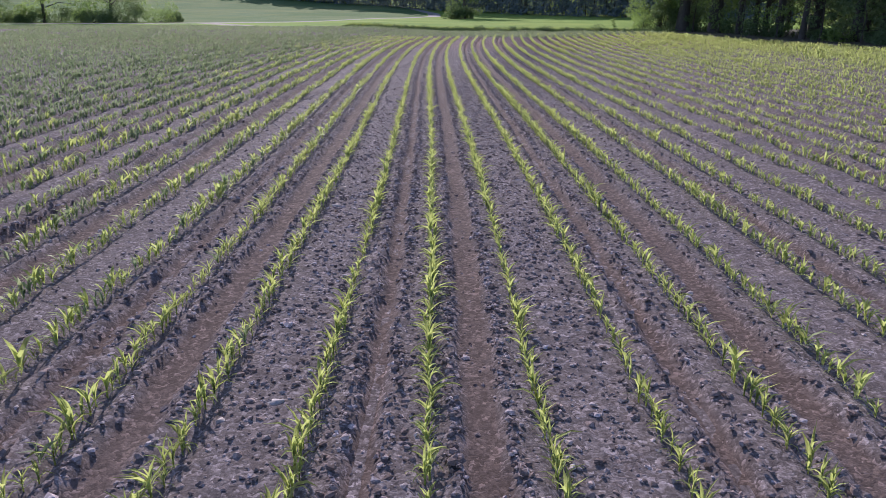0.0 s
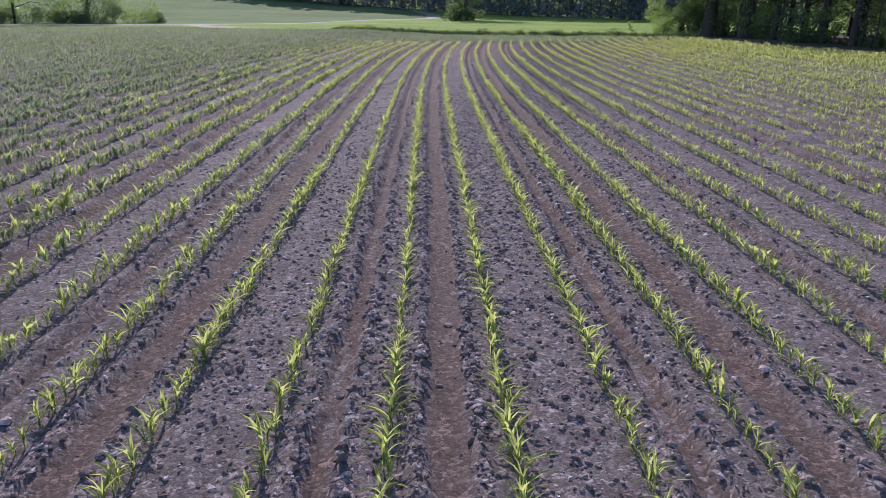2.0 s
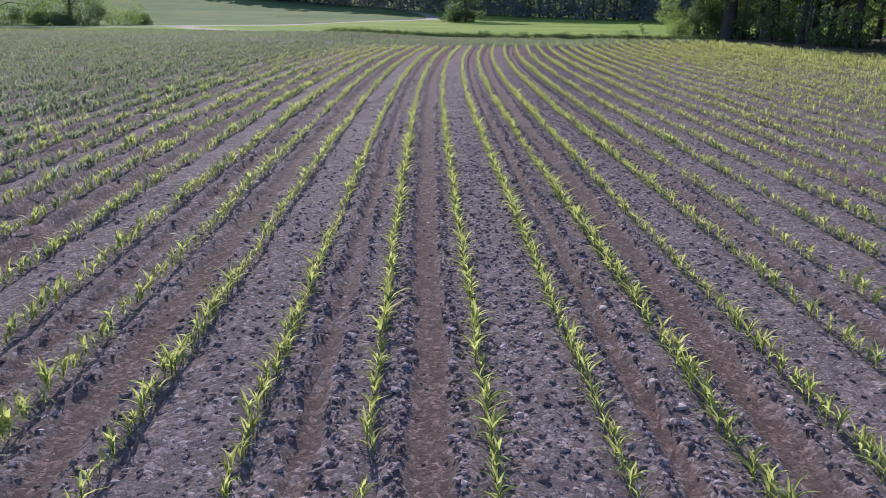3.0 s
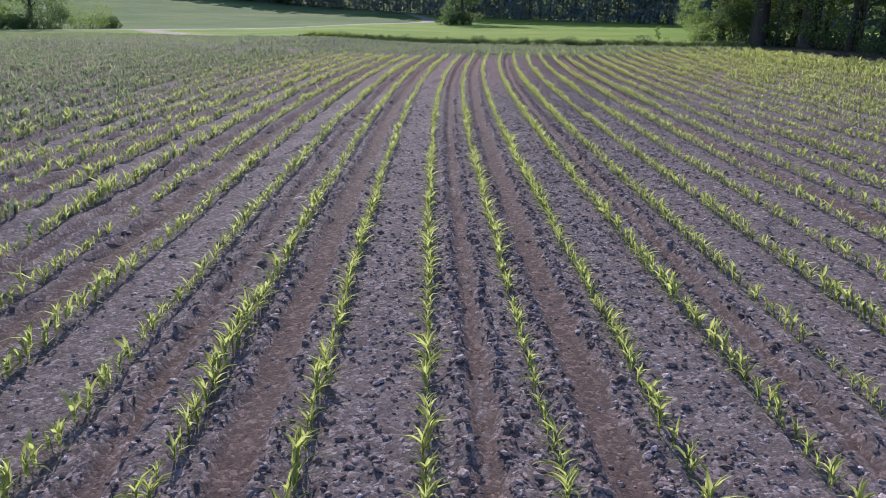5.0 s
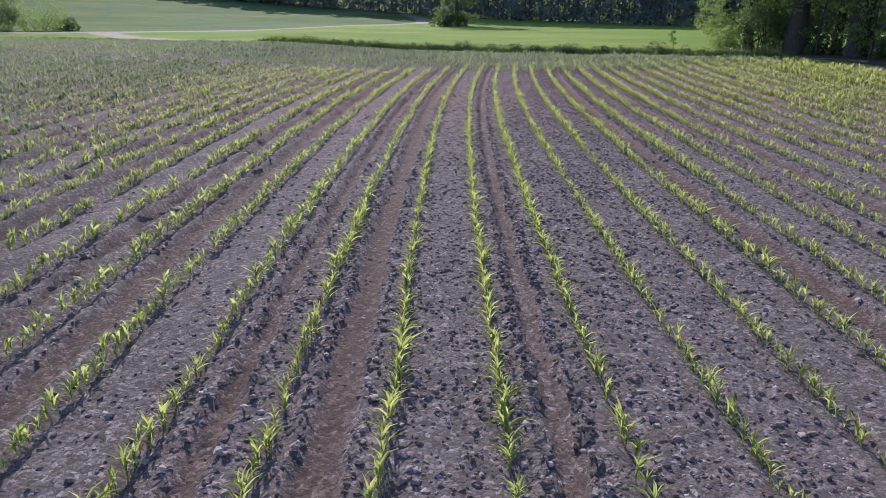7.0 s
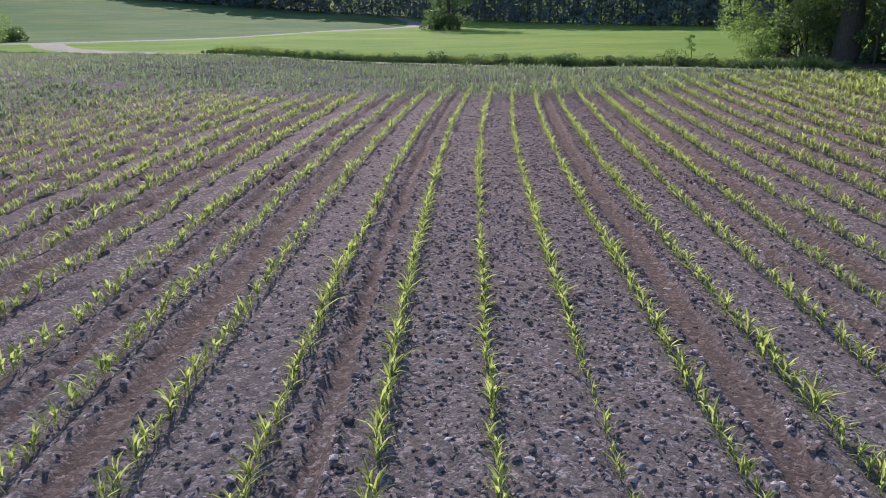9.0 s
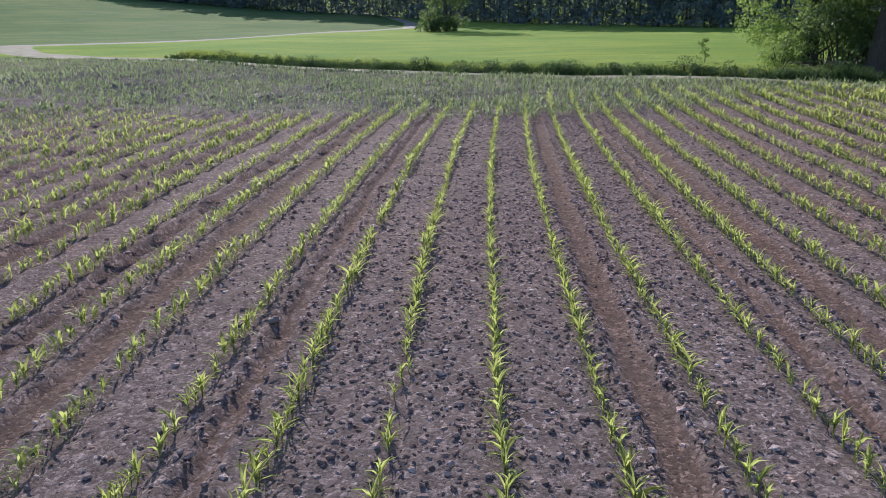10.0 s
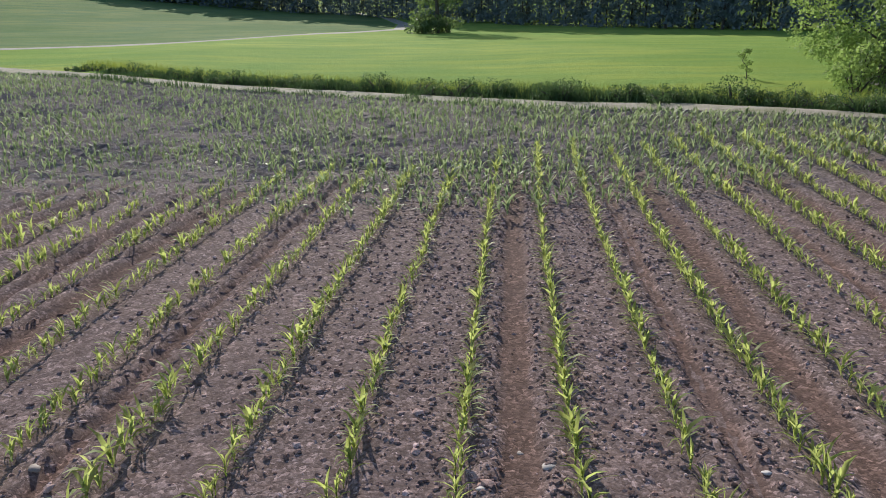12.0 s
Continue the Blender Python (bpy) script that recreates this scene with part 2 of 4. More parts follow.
# ---- building helpers ----
def mesh_of(name, verts, faces, material, smooth=False):
    """A mesh from arrays of corners and of equal-sized faces."""
    verts, faces = np.asarray(verts, np.float32), np.asarray(faces, np.int32)
    me = bpy.data.meshes.new(name)
    n, per = faces.shape
    me.vertices.add(len(verts))
    me.vertices.foreach_set("co", verts.ravel())
    me.loops.add(n * per)
    me.loops.foreach_set("vertex_index", faces.ravel())
    me.polygons.add(n)
    me.polygons.foreach_set("loop_start", np.arange(0, n * per, per, dtype=np.int32))
    me.polygons.foreach_set("use_smooth", np.full(n, smooth))
    me.materials.append(material)
    me.update(calc_edges=True)
    return me


def part(name, me, parent, label=""):
    ob = new(name, me)
    ob.parent = parent
    return tagged(ob, label)


def grid_faces(rows, cols):
    a = (np.arange(rows - 1)[:, None] * cols + np.arange(cols - 1)).ravel()
    return np.stack([a, a + 1, a + cols + 1, a + cols], 1)


def scattered(verts, faces, places, turns, sizes, tilts=None):
    """Many copies of one small shape, as arrays for one mesh. sizes: (n, 3)."""
    v, f, n = np.asarray(verts, float), np.asarray(faces, int), len(places)
    c, s = np.cos(turns)[:, None], np.sin(turns)[:, None]
    w = v[None] * sizes[:, None, :]
    if tilts is not None:
        tx, ty = tilts[:, :1], tilts[:, 1:]
        w = np.stack([w[..., 0] + tx * w[..., 2], w[..., 1] + ty * w[..., 2], w[..., 2]], -1)
    out = np.stack([c * w[..., 0] - s * w[..., 1], s * w[..., 0] + c * w[..., 1], w[..., 2]], -1) + places[:, None, :]
    return out.reshape(-1, 3), (f[None] + (np.arange(n) * len(v))[:, None, None]).reshape(-1, f.shape[1])


def tube(points, radii, sides=7):
    """A tapered tube along points."""
    pts = np.asarray(points, float)
    verts = []
    for i, (p, r) in enumerate(zip(pts, radii)):
        d = pts[min(i + 1, len(pts) - 1)] - pts[max(i - 1, 0)]
        d /= np.linalg.norm(d) + 1e-9
        a = np.cross(d, (0.31, 0.95, 0.1) if abs(d[1]) < 0.9 else (1, 0, 0))
        a /= np.linalg.norm(a)
        b = np.cross(d, a)
        ang = np.linspace(0, 2 * np.pi, sides, endpoint=False)
        verts.append(p + r * (np.cos(ang)[:, None] * a + np.sin(ang)[:, None] * b))
    n = len(pts)
    faces = [(i * sides + j, i * sides + (j + 1) % sides, (i + 1) * sides + (j + 1) % sides, (i + 1) * sides + j) for i in range(n - 1) for j in range(sides)]
    return np.concatenate(verts), np.array(faces)


def joined(pieces):
    vs, fs, n = [], [], 0
    for v, f in pieces:
        vs.append(v)
        fs.append(np.asarray(f) + n)
        n += len(v)
    return np.concatenate(vs), np.concatenate(fs)


# ---- ground ----
def far_axis(lo, near_lo, near_hi, hi, step):
    mid = np.arange(near_lo, near_hi, step)
    return np.concatenate([-np.geomspace(-lo, -near_lo + step, 18) if lo < 0 else [], mid, np.geomspace(near_hi, hi, 22)])


gx = far_axis(-2600, -90, 90, 2600, 2.0)
gy = np.concatenate([np.linspace(-2600, -40, 14), np.arange(-30, 290, 2.0), np.geomspace(292, 2800, 22)])
X, Y = np.meshgrid(gx, gy)
Z = ground_z(X, Y) - 0.10
Z[(Y < edge_y(X) - 1.5) & (Y > -14) & (X > -70) & (X < 34)] -= 0.25
Z += 0.10 * (Y > edge_y(X) + 3.0)
ground = new("ground", mesh_of("ground", np.stack([X, Y, Z], -1).reshape(-1, 3), grid_faces(len(gy), len(gx)), MEADOW, True))
tagged(ground, "green meadow rising gently to a hill", "meadow", kind="structure")

# the whole field, coarse, under the crop
fx_, fy_ = np.arange(-72, 36, 0.6), np.concatenate([[-14, -6], np.arange(-3, 104, 0.6)])
X, Y = np.meshgrid(fx_, fy_)
Y = np.minimum(Y, edge_y(X) + 0.3)
Z = ground_z(X, Y) - 0.03 + 0.03 * (value_noise(X, Y, 0.9, 4) - 0.5)
field = new("field", mesh_of("field", np.stack([X, Y, Z], -1).reshape(-1, 3), grid_faces(len(fy_), len(fx_)), SOIL, True))
tagged(field, "stony grey-brown tilled soil of a maize field", "field", kind="structure")


def soil_relief(u, y, x):
    """Height of the tilled ground over its plane, and how far it is a wheel track."""
    k = np.floor(u / ROW_GAP)
    s = u / ROW_GAP - k
    kind = np.where((k == 6) | (k == 8), 1, np.mod(k, 3))      # no wheel has run between these rows
    wob = 0.05 * (value_noise(y, k * 7.3, 1.7, 21) - 0.5)
    centre = np.where(kind == 0, 0.49, np.where(kind == 2, 0.47, 0.5)) + wob
    half = np.where(kind == 0, 0.13, np.where(kind == 2, 0.06, 0.0)) + 0.07 * (value_noise(x, y, 0.22, 35) - 0.5)
    track = ss(1 - (np.abs(s - centre) - half) / 0.09) * (kind != 1)
    lugs = np.where(kind == 2, 0.5 + 0.5 * np.sin(y * 2 * np.pi / 0.23 + 9 * np.abs(s - centre) + 3 * value_noise(x, y, 0.5, 34)), 0.5)
    beside = ss(1 - np.abs(np.abs(s - centre) - half - 0.13) / 0.11) * (kind != 1)
    beside = beside * (1 - 0.65 * ss((y - 43) / 9) * (k > 5))
    crumb = value_noise(x, y, 0.10, 31) * 0.4 + value_noise(x, y, 0.06, 32) * 0.6 + value_noise(x, y, 0.25, 33) * 0.2
    clod = np.clip(crumb - 0.48, 0, 1) ** 0.8 * 0.038 * (0.7 + 0.6 * value_noise(x, y, 1.4, 36))
    from_row = np.abs(np.mod(s - 0.045 + 0.5, 1) - 0.5)
    near_row = ss(1 - from_row / 0.11)
    z = clod * (1 - 0.72 * track) * (1 - 0.65 * near_row) * (1 + 0.5 * beside)
    z += 0.012 * (1 - track) - (0.022 + 0.014 * (kind == 2)) * track + 0.050 * beside * (lugs - 0.5) + 0.022 * beside
    z -= 0.042 * near_row
    z += 0.02 * (value_noise(x, y, 0.9, 4) - 0.5)
    return z, track, beside


def cross_from(x):
    """Where the cross rows of the headland begin, running into the ends of the long rows."""
    return np.where(x < 3, edge_y(x) - 17.0, np.interp(x, [3, 6.5, 9, 12, 16, 20], [62.0, 61.2, 60.4, 60.4, 61.5, 64.0]))


def headland_relief(x, y):
    """Rough cross furrows, and how far the ground belongs to the headland."""
    across = (edge_y(x) - y - 0.9) / ROW_GAP + 0.12 * value_noise(x, y, 1.1, 42)
    z = 0.085 * np.clip(value_noise(x, y, 0.26, 37) + 0.6 * value_noise(x, y, 0.5, 38) - 0.5, 0, 1) - (0.012 + 0.058 * value_noise(x, y, 2.0, 43)) * ss((y - cross_from(x)) / 4.0) * np.cos(across * 2 * np.pi)
    return z, ss((y - cross_from(x)) / 2.8)


vv = np.arange(-5.4, 5.41, 0.058)
yy = np.arange(-6.2, 65.0, 0.10)
V, Y = np.meshgrid(vv, yy)
U = V + walk_u(Y)
X = row_x(Y) + U
relief, track, beside = soil_relief(U, Y, X)
feather = ss((5.4 - np.abs(V)) / 0.4) * ss((65.0 - Y) / 2.0)
Z = ground_z(X, Y) + relief + 0.004 - 0.07 * (1 - feather)
soil_mesh = mesh_of("soil", np.stack([X, Y, Z], -1).reshape(-1, 3), grid_faces(len(yy), len(vv)), SOIL, True)
soil_mesh.attributes.new("wheel_track", "FLOAT", "POINT").data.foreach_set("value", (track * feather).astype(np.float32).ravel())
soil = new("tilled_strip", soil_mesh)
tagged(soil, "cloddy soil between maize rows with brown wheel tracks", "soil", kind="structure")

for lo, hi, dv, dy in ((-17.0, -4.6, 0.08, 0.24), (4.6, 17.0, 0.08, 0.24), (-48.0, -16.4, 0.19, 0.3), (16.4, 34.0, 0.19, 0.3)):
    v2, y2 = np.arange(lo, hi + 0.01, dv), np.arange(-6.5, 94 if lo < 0 else 81, dy)
    V, Y = np.meshgrid(v2, y2)
    U = V + walk_u(Y)
    X = row_x(Y) + U
    X, Y = X, np.minimum(Y, edge_y(X) + 0.2)
    relief, track, beside = soil_relief(U, Y, X)
    inner = 5.0 if dv < 0.15 else 16.8
    rough = 0.085 * np.clip(value_noise(X, Y, 0.26, 39) + 0.5 * value_noise(X, Y, 0.5, 40) - 0.6, 0, 1)
    cross, head = headland_relief(X, Y)
    under = 0.14 * ss((Y - cross_from(X) - 1.6) / 0.8) * ((V > -25.5) & (V < 11.5))
    Z = ground_z(X, Y) + (1.6 * relief + rough) * (1 - head) + cross * head - under + 0.004 - 0.07 * (1 - ss((np.abs(V) - inner + 0.2) / 0.4))
    me = mesh_of("soil", np.stack([X, Y, Z], -1).reshape(-1, 3), grid_faces(len(y2), len(v2)), SOIL, True)
    me.attributes.new("wheel_track", "FLOAT", "POINT").data.foreach_set("value", track.astype(np.float32).ravel())
    tagged(new("tilled_strip", me), "cloddy furrowed soil between the further maize rows", "soil", kind="structure")
v2, y2 = np.arange(-26.0, 12.1, 0.22), np.arange(61.5, 93, 0.16)
V, Y = np.meshgrid(v2, y2)
X = row_x(Y) + V + walk_u(Y)
Y = np.minimum(Y, edge_y(X) + 0.2)
begin = np.where(np.abs(V) < 5.5, 63.2, cross_from(X) + 0.8) + 1.2 * (value_noise(X, Y, 1.6, 44) - 0.5)
Z = ground_z(X, Y) + headland_relief(X, Y)[0] - 0.14 * (1 - ss((Y - begin) / 1.0)) - 0.3 * (Y < begin - 0.6)
tagged(new("tilled_strip", mesh_of("soil", np.stack([X, Y, Z], -1).reshape(-1, 3), grid_faces(len(y2), len(v2)), SOIL, False)), "rough soil of the headland with cross furrows", "soil", kind="structure")

wy = np.arange(16, 82, 1.2)
wx0 = np.interp(wy, [16, 42, 51, 57.5, 62, 66, 71, 74, 92], [36, 33.6, 31.6, 30.2, 29.2, 28.6, 27.4, 27.2, 31])
cols = np.concatenate([[0, 0.4, 1.0], np.arange(2, 34, 1.2)])
X, Y = wx0[:, None] + cols[None], np.repeat(wy[:, None], len(cols), 1)
Z = ground_z(X, Y) + 0.06 + 0.10 * (value_noise(X, Y, 2.5, 71) - 0.3) * (cols[None] > 0.5) - 0.15 * (cols[None] < 0.2)
FLOOR = bark_material("forest_litter", (0.035, 0.040, 0.022), (0.095, 0.085, 0.055))
tagged(new("forest_floor", mesh_of("forest_floor", np.stack([X, Y, Z], -1).reshape(-1, 3), grid_faces(len(wy), len(cols)), FLOOR, True)), "dark leaf litter and moss under the wood", "forest floor", kind="structure")


def surface(x, y):
    r, t, b = soil_relief(x - row_x(y), y, x)
    r = r * np.where(np.abs(x - row_x(y) - walk_u(y)) > 5.0, 1.6, 1.0)
    return ground_z(x, y) + r + 0.004, t, b


# ---- tracks and road ----
def ribbon(name, pts, widths, label, category, lift, material):
    pts = np.asarray(pts, float)
    d = np.concatenate([[0], np.cumsum(np.hypot(*np.diff(pts, axis=0).T))])
    t = np.linspace(0, d[-1], int(d[-1] / 0.8) + 2)
    fine = np.stack([np.interp(t, d, pts[:, 0]), np.interp(t, d, pts[:, 1])], 1)
    for _ in range(6):
        fine[1:-1] = (fine[:-2] + 2 * fine[1:-1] + fine[2:]) / 4
    w = np.interp(t, d, widths)
    tan = np.gradient(fine, axis=0)
    tan /= np.linalg.norm(tan, axis=1)[:, None]
    nor = np.stack([-tan[:, 1], tan[:, 0]], 1)
    cols = np.linspace(-0.5, 0.5, 7)
    wob = 0.25 * (value_noise(t, 0 * t, 1.5, 51) - 0.5)
    P = fine[:, None] + nor[:, None] * (cols[None, :, None] * w[:, None, None] + (wob[:, None] * np.sign(cols)[None])[..., None])
    z = ground_z(P[..., 0], P[..., 1]) + lift - 0.05 * (np.abs(cols) > 0.45)
    me = mesh_of(name, np.concatenate([P, z[..., None]], -1).reshape(-1, 3), grid_faces(len(t), 7), material, True)
    return tagged(new(name, me), label, category, kind="structure")


FARM_TRACK = [(-28, 116), (-24, 107.5), (-19.5, 99.6), (-9.6, 89.4), (-4.9, 85.1), (0.2, 81.6), (3, 80.4), (5.9, 79.2), (10.2, 76.6), (13.9, 74.4), (17.2, 72.8), (19.9, 71), (22.2, 69.3), (26, 65.8), (28.5, 62)]
ROAD = [(-110, 88), (-61, 102), (-39, 110.5), (-26, 117.5), (-18, 124.5), (-11.5, 137), (-5.5, 152), (0, 167), (6, 182), (11.2, 191.6), (12.2, 215.6), (7.6, 260), (-8, 304)]
ribbon("farm_track", FARM_TRACK, np.interp(range(15), [0, 2, 4, 14], [3.4, 3.0, 2.3, 2.1]), "pale gravel farm track along the field edge", "farm track", 0.035, DUSTY)
ribbon("road", ROAD, [3.0, 3.0, 3.2, 3.2, 2.8, 2.2, 2.0, 2.0, 2.4, 3.2, 3.4, 3.0, 2.6], "pale gravel lane winding across the meadow", "lane", 0.05, GRAVEL)
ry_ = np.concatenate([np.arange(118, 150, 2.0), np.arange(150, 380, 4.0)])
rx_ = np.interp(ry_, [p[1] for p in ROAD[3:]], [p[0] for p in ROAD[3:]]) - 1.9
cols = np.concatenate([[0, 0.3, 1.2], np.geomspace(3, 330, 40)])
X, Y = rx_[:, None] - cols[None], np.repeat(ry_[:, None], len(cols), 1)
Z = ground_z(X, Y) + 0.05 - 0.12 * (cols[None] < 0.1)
tagged(new("slope_meadow", mesh_of("slope_meadow", np.stack([X, Y, Z], -1).reshape(-1, 3), grid_faces(len(ry_), len(cols)), SLOPE_GRASS, True)), "duller, bluer meadow on the slope behind the lane", "meadow", kind="structure")


# ---- maize ----
def maize_leaf(length, width, start, rise, droop, turn, segments=6, across=3, sweep=0.0):
    """A folded, arching blade from a height on the stalk; turn in radians."""
    t = np.linspace(0, 1, segments + 1)
    ang = rise - droop * t ** 1.5
    step = length / segments
    r = np.concatenate([[0], np.cumsum(np.cos(ang[:-1]) * step)])
    h = start + np.concatenate([[0], np.cumsum(np.sin(ang[:-1]) * step)])
    w = width * np.clip(np.sin(np.pi * (0.14 + 0.86 * t)) ** 0.7, 0.02, 1)
    cols = np.array([-0.5, 0, 0.5]) if across == 3 else np.array([-0.5, 0.5])
    fold = np.abs(cols) * 0.7
    P = np.stack([np.repeat(r[:, None], across, 1) - np.sin(ang)[:, None] * fold * w[:, None], cols[None] * w[:, None], h[:, None] + np.cos(ang)[:, None] * fold * w[:, None]], -1)
    P[..., 1] += sweep * length * t[:, None] ** 2
    c, s = math.cos(turn), math.sin(turn)
    P = np.stack([c * P[..., 0] - s * P[..., 1], s * P[..., 0] + c * P[..., 1], P[..., 2]], -1)
    return P.reshape(-1, 3), grid_faces(segments + 1, across)


def maize_pieces(seed, segments=6, across=3, leaves=8, broad=1.0):
    r = np.random.default_rng(seed)
    base_turn = r.uniform(0, 2 * np.pi)
    tall = r.uniform(0.9, 1.1)
    stalk = tube([(0, 0, -0.02), (0.003, 0, 0.05), (0, 0.004, 0.12 * tall)], [0.008, 0.0075, 0.004], 5 if segments > 4 else 3)
    out = []
    for i in range(leaves):
        q = i / (leaves - 1)
        turn = base_turn + np.pi * (i % 2) + r.normal(0, 0.6)
        out.append(maize_leaf((0.09 + 0.14 * math.sin(math.pi * (0.15 + 0.75 * q))) * tall * r.uniform(0.85, 1.15), broad * r.uniform(0.016, 0.032) * (0.75 + 0.4 * math.sin(math.pi * q)) * (0.6 if i < 2 else 1.0),
                              (0.025 + 0.09 * q) * tall, radians(50 + 34 * q + r.normal(0, 10)), radians(r.uniform(60, 170) * (1.05 - 0.7 * q)), turn, segments, across, r.normal(0, 0.3)))
    return stalk, out


def corn_plant_things(seed):
    stalk, blades = maize_pieces(seed)
    plant = new("corn_plant")
    plant.empty_display_size = 0.1
    part("stalk", mesh_of("stalk", *stalk, STALK, True), plant, "pale green stalk")
    for b in blades:
        part("leaf", mesh_of("leaf", *b, MAIZE, True), plant)
    return tagged(plant, "young bright green maize plant with arching leaves in soil", "maize plant", "rows of young maize")


def row_end(x):
    """Where the long rows stop in the headland."""
    return np.minimum(np.where(x < 3, edge_y(x) - 17.3, np.interp(x, [3, 5, 7, 9.5, 11, 13, 16, 20, 30], [61.6, 61.6, 61.8, 62.9, 64.2, 65.5, 66.5, 66.8, 62])), edge_y(x) - 1.6)


def out_of_walk(x, y):
    """The corners of the field that lie behind and beside the start."""
    return (x < -0.55 * (y + 3) - 3) | (x > 0.75 * (y + 3) + 3)


# places of all plants: rows along the walk, then cross rows on the headland
places = []
for k in range(-58, 44):
    step = 0.108 if -9 < k < 16 else 0.092
    y = np.arange(-6.0, 68.0 if k > -4 else 86.0, step) + rng.uniform(0, step)
    y = y + rng.normal(0, 0.03, len(y))
    vigour = value_noise(y, 0 * y + k * 3.7, 2.2, 61) * 0.6 + value_noise(y, 0 * y + k * 1.9, 0.6, 62) * 0.4
    x = row_x(y) + k * ROW_GAP + rng.normal(0, 0.014, len(y)) + 0.03 * (value_noise(y, 0 * y + k * 5.1, 1.2, 63) - 0.5)
    gap = rng.random(len(y)) < np.where(vigour < 0.26, 0.26, 0.04)
    gap |= (y > 66) & (rng.random(len(y)) < 0.35)
    gap |= out_of_walk(x, y) & (rng.random(len(y)) < 0.72)
    ok = ~gap & (y < row_end(x) + 0.4 * rng.normal(0, 1)) & (x > -46) & (x < np.interp(y, [0, 42, 57, 64], [31, 31, 27, 25]))
    size = 0.52 + 0.50 * vigour + rng.normal(0, 0.12, len(y))
    places.append(np.stack([x, y, size, np.full(len(y), k)], 1)[ok])
for j in range(28):
    x = np.arange(-46.0, 28.0, 0.115) + rng.uniform(0, 0.115)
    x = x + rng.normal(0, 0.03, len(x))
    y = edge_y(x) - 0.9 - 0.75 * j + rng.normal(0, 0.03, len(x))
    ok = (rng.random(len(x)) > 0.12) & (y > cross_from(x) + rng.normal(0, 0.25, len(x))) & ((x < 25) | (j < 6))
    size = 0.70 + 0.5 * value_noise(x, y, 1.6, 64) + rng.normal(0, 0.1, len(x))
    places.append(np.stack([x, y, size, np.full(len(x), 99)], 1)[ok])
places = np.concatenate(places)
ahead_of = places[:, 0] - row_x(places[:, 1])
headland = places[:, 3] == 99
places[:, 2] *= np.where(headland, 0.92 + 0.30 * ss((places[:, 0] - 4) / 10), 1 + 0.10 * ss((-ahead_of - 1) / 4) + 0.12 * ss((-ahead_of - 5) / 7) - 0.1 * ss((ahead_of - 3) / 3) * ss((48 - places[:, 1]) / 10) + 0.1 * ss((ahead_of - 9) / 6))
places[:, 2] *= 1 + 0.4 * ss((places[:, 0] + 0.8 * value_noise(places[:, 1], places[:, 1], 3.0, 67) - 21.3) / 0.9) * ~headland
pz, _, _ = surface(places[:, 0], places[:, 1])
cross, head = headland_relief(places[:, 0], places[:, 1])
pz = pz * (1 - head) + (ground_z(places[:, 0], places[:, 1]) + cross) * head
side = np.abs(places[:, 0] - row_x(places[:, 1]) - walk_u(places[:, 1]))
turns = rng.uniform(0, 2 * np.pi, len(places))

single = (side < 0.31) & (places[:, 1] > 0.3) & (places[:, 1] < 62) & (places[:, 3] < 99)
single &= np.cumsum(single) <= 310
kinds = [corn_plant_things(100 + i) for i in range(9)]
used = 0
for (x, y, size, k), z, turn in zip(places[single], pz[single], turns[single]):
    m = Matrix.Translation((x, y, z)) @ Matrix.Rotation(turn, 4, "Z")
    if used < len(kinds):
        ob = kinds[used]
        ob.scale = (size, size, size)
        ob.location, ob.rotation_euler = (x, y, z), (0, 0, turn)
    else:
        ob = copy_thing(kinds[used % len(kinds)], m)
        ob.scale = (size, size, size)
    used += 1


def crop(name, chosen, label, segments, across, leaves, seed, kinds=8, wide=1.0, tall=1.0, material=None):
    pieces = []
    pick = np.random.default_rng(seed).integers(0, kinds, len(places))
    for i in range(kinds):
        at = chosen & (pick == i)
        stalk, blades = maize_pieces(seed + i, segments, across, leaves, wide ** 0.5)
        v, f = joined([stalk, *blades]) if across > 2 else joined(blades)
        s = places[at, 2][:, None] * np.array([[wide ** 0.5, wide ** 0.5, tall]])
        pieces.append(scattered(v, f, np.stack([places[at, 0], places[at, 1], pz[at]], 1), turns[at], s))
    me = mesh_of(name, *joined(pieces), material or MAIZE, True)
    return tagged(new(name, me), label, "maize crop", kind="stuff")


drift = ahead_of + rng.normal(0, 2.2, len(places))
darker_leaf = headland | (drift < -6)
off = np.maximum(side / 0.62, places[:, 1] - 50)      # how near the walk comes to each plant, looking ahead
hidden = out_of_walk(places[:, 0], places[:, 1]) | (places[:, 1] < -0.3)
near = ~single & ~hidden & ~darker_leaf & (off < 4.4)
mid = ~single & ~hidden & ~near & (off < 10)
wide = ~single & ~hidden & ~near & ~mid & (off < 19)
far = ~single & ~hidden & ~near & ~mid & ~wide & (off < 32)
last = ~single & ~near & ~mid & ~wide & ~far
crop("maize_rows", near, "rows of young yellow-green maize plants in tilled soil", 3, 3, 8, 300, 10)
crop("maize_rows", mid & ~darker_leaf, "rows of young yellow-green maize plants further off", 3, 2, 8, 400, 10, 1.15)
crop("maize_rows", (mid | wide) & headland, "slender pale-tipped maize plants in cross rows on the headland", 3, 2, 7, 450, 10, 1.15, 1.05, MAIZE_DARKER)
crop("maize_rows", (mid | wide) & darker_leaf & ~headland, "taller deep green maize rows", 2, 2, 8, 470, 10, 1.15, 1.0, MAIZE_DARKER)
crop("maize_rows", wide & ~darker_leaf, "rows of yellow-green maize to the side", 2, 2, 8, 490, 10, 1.2)
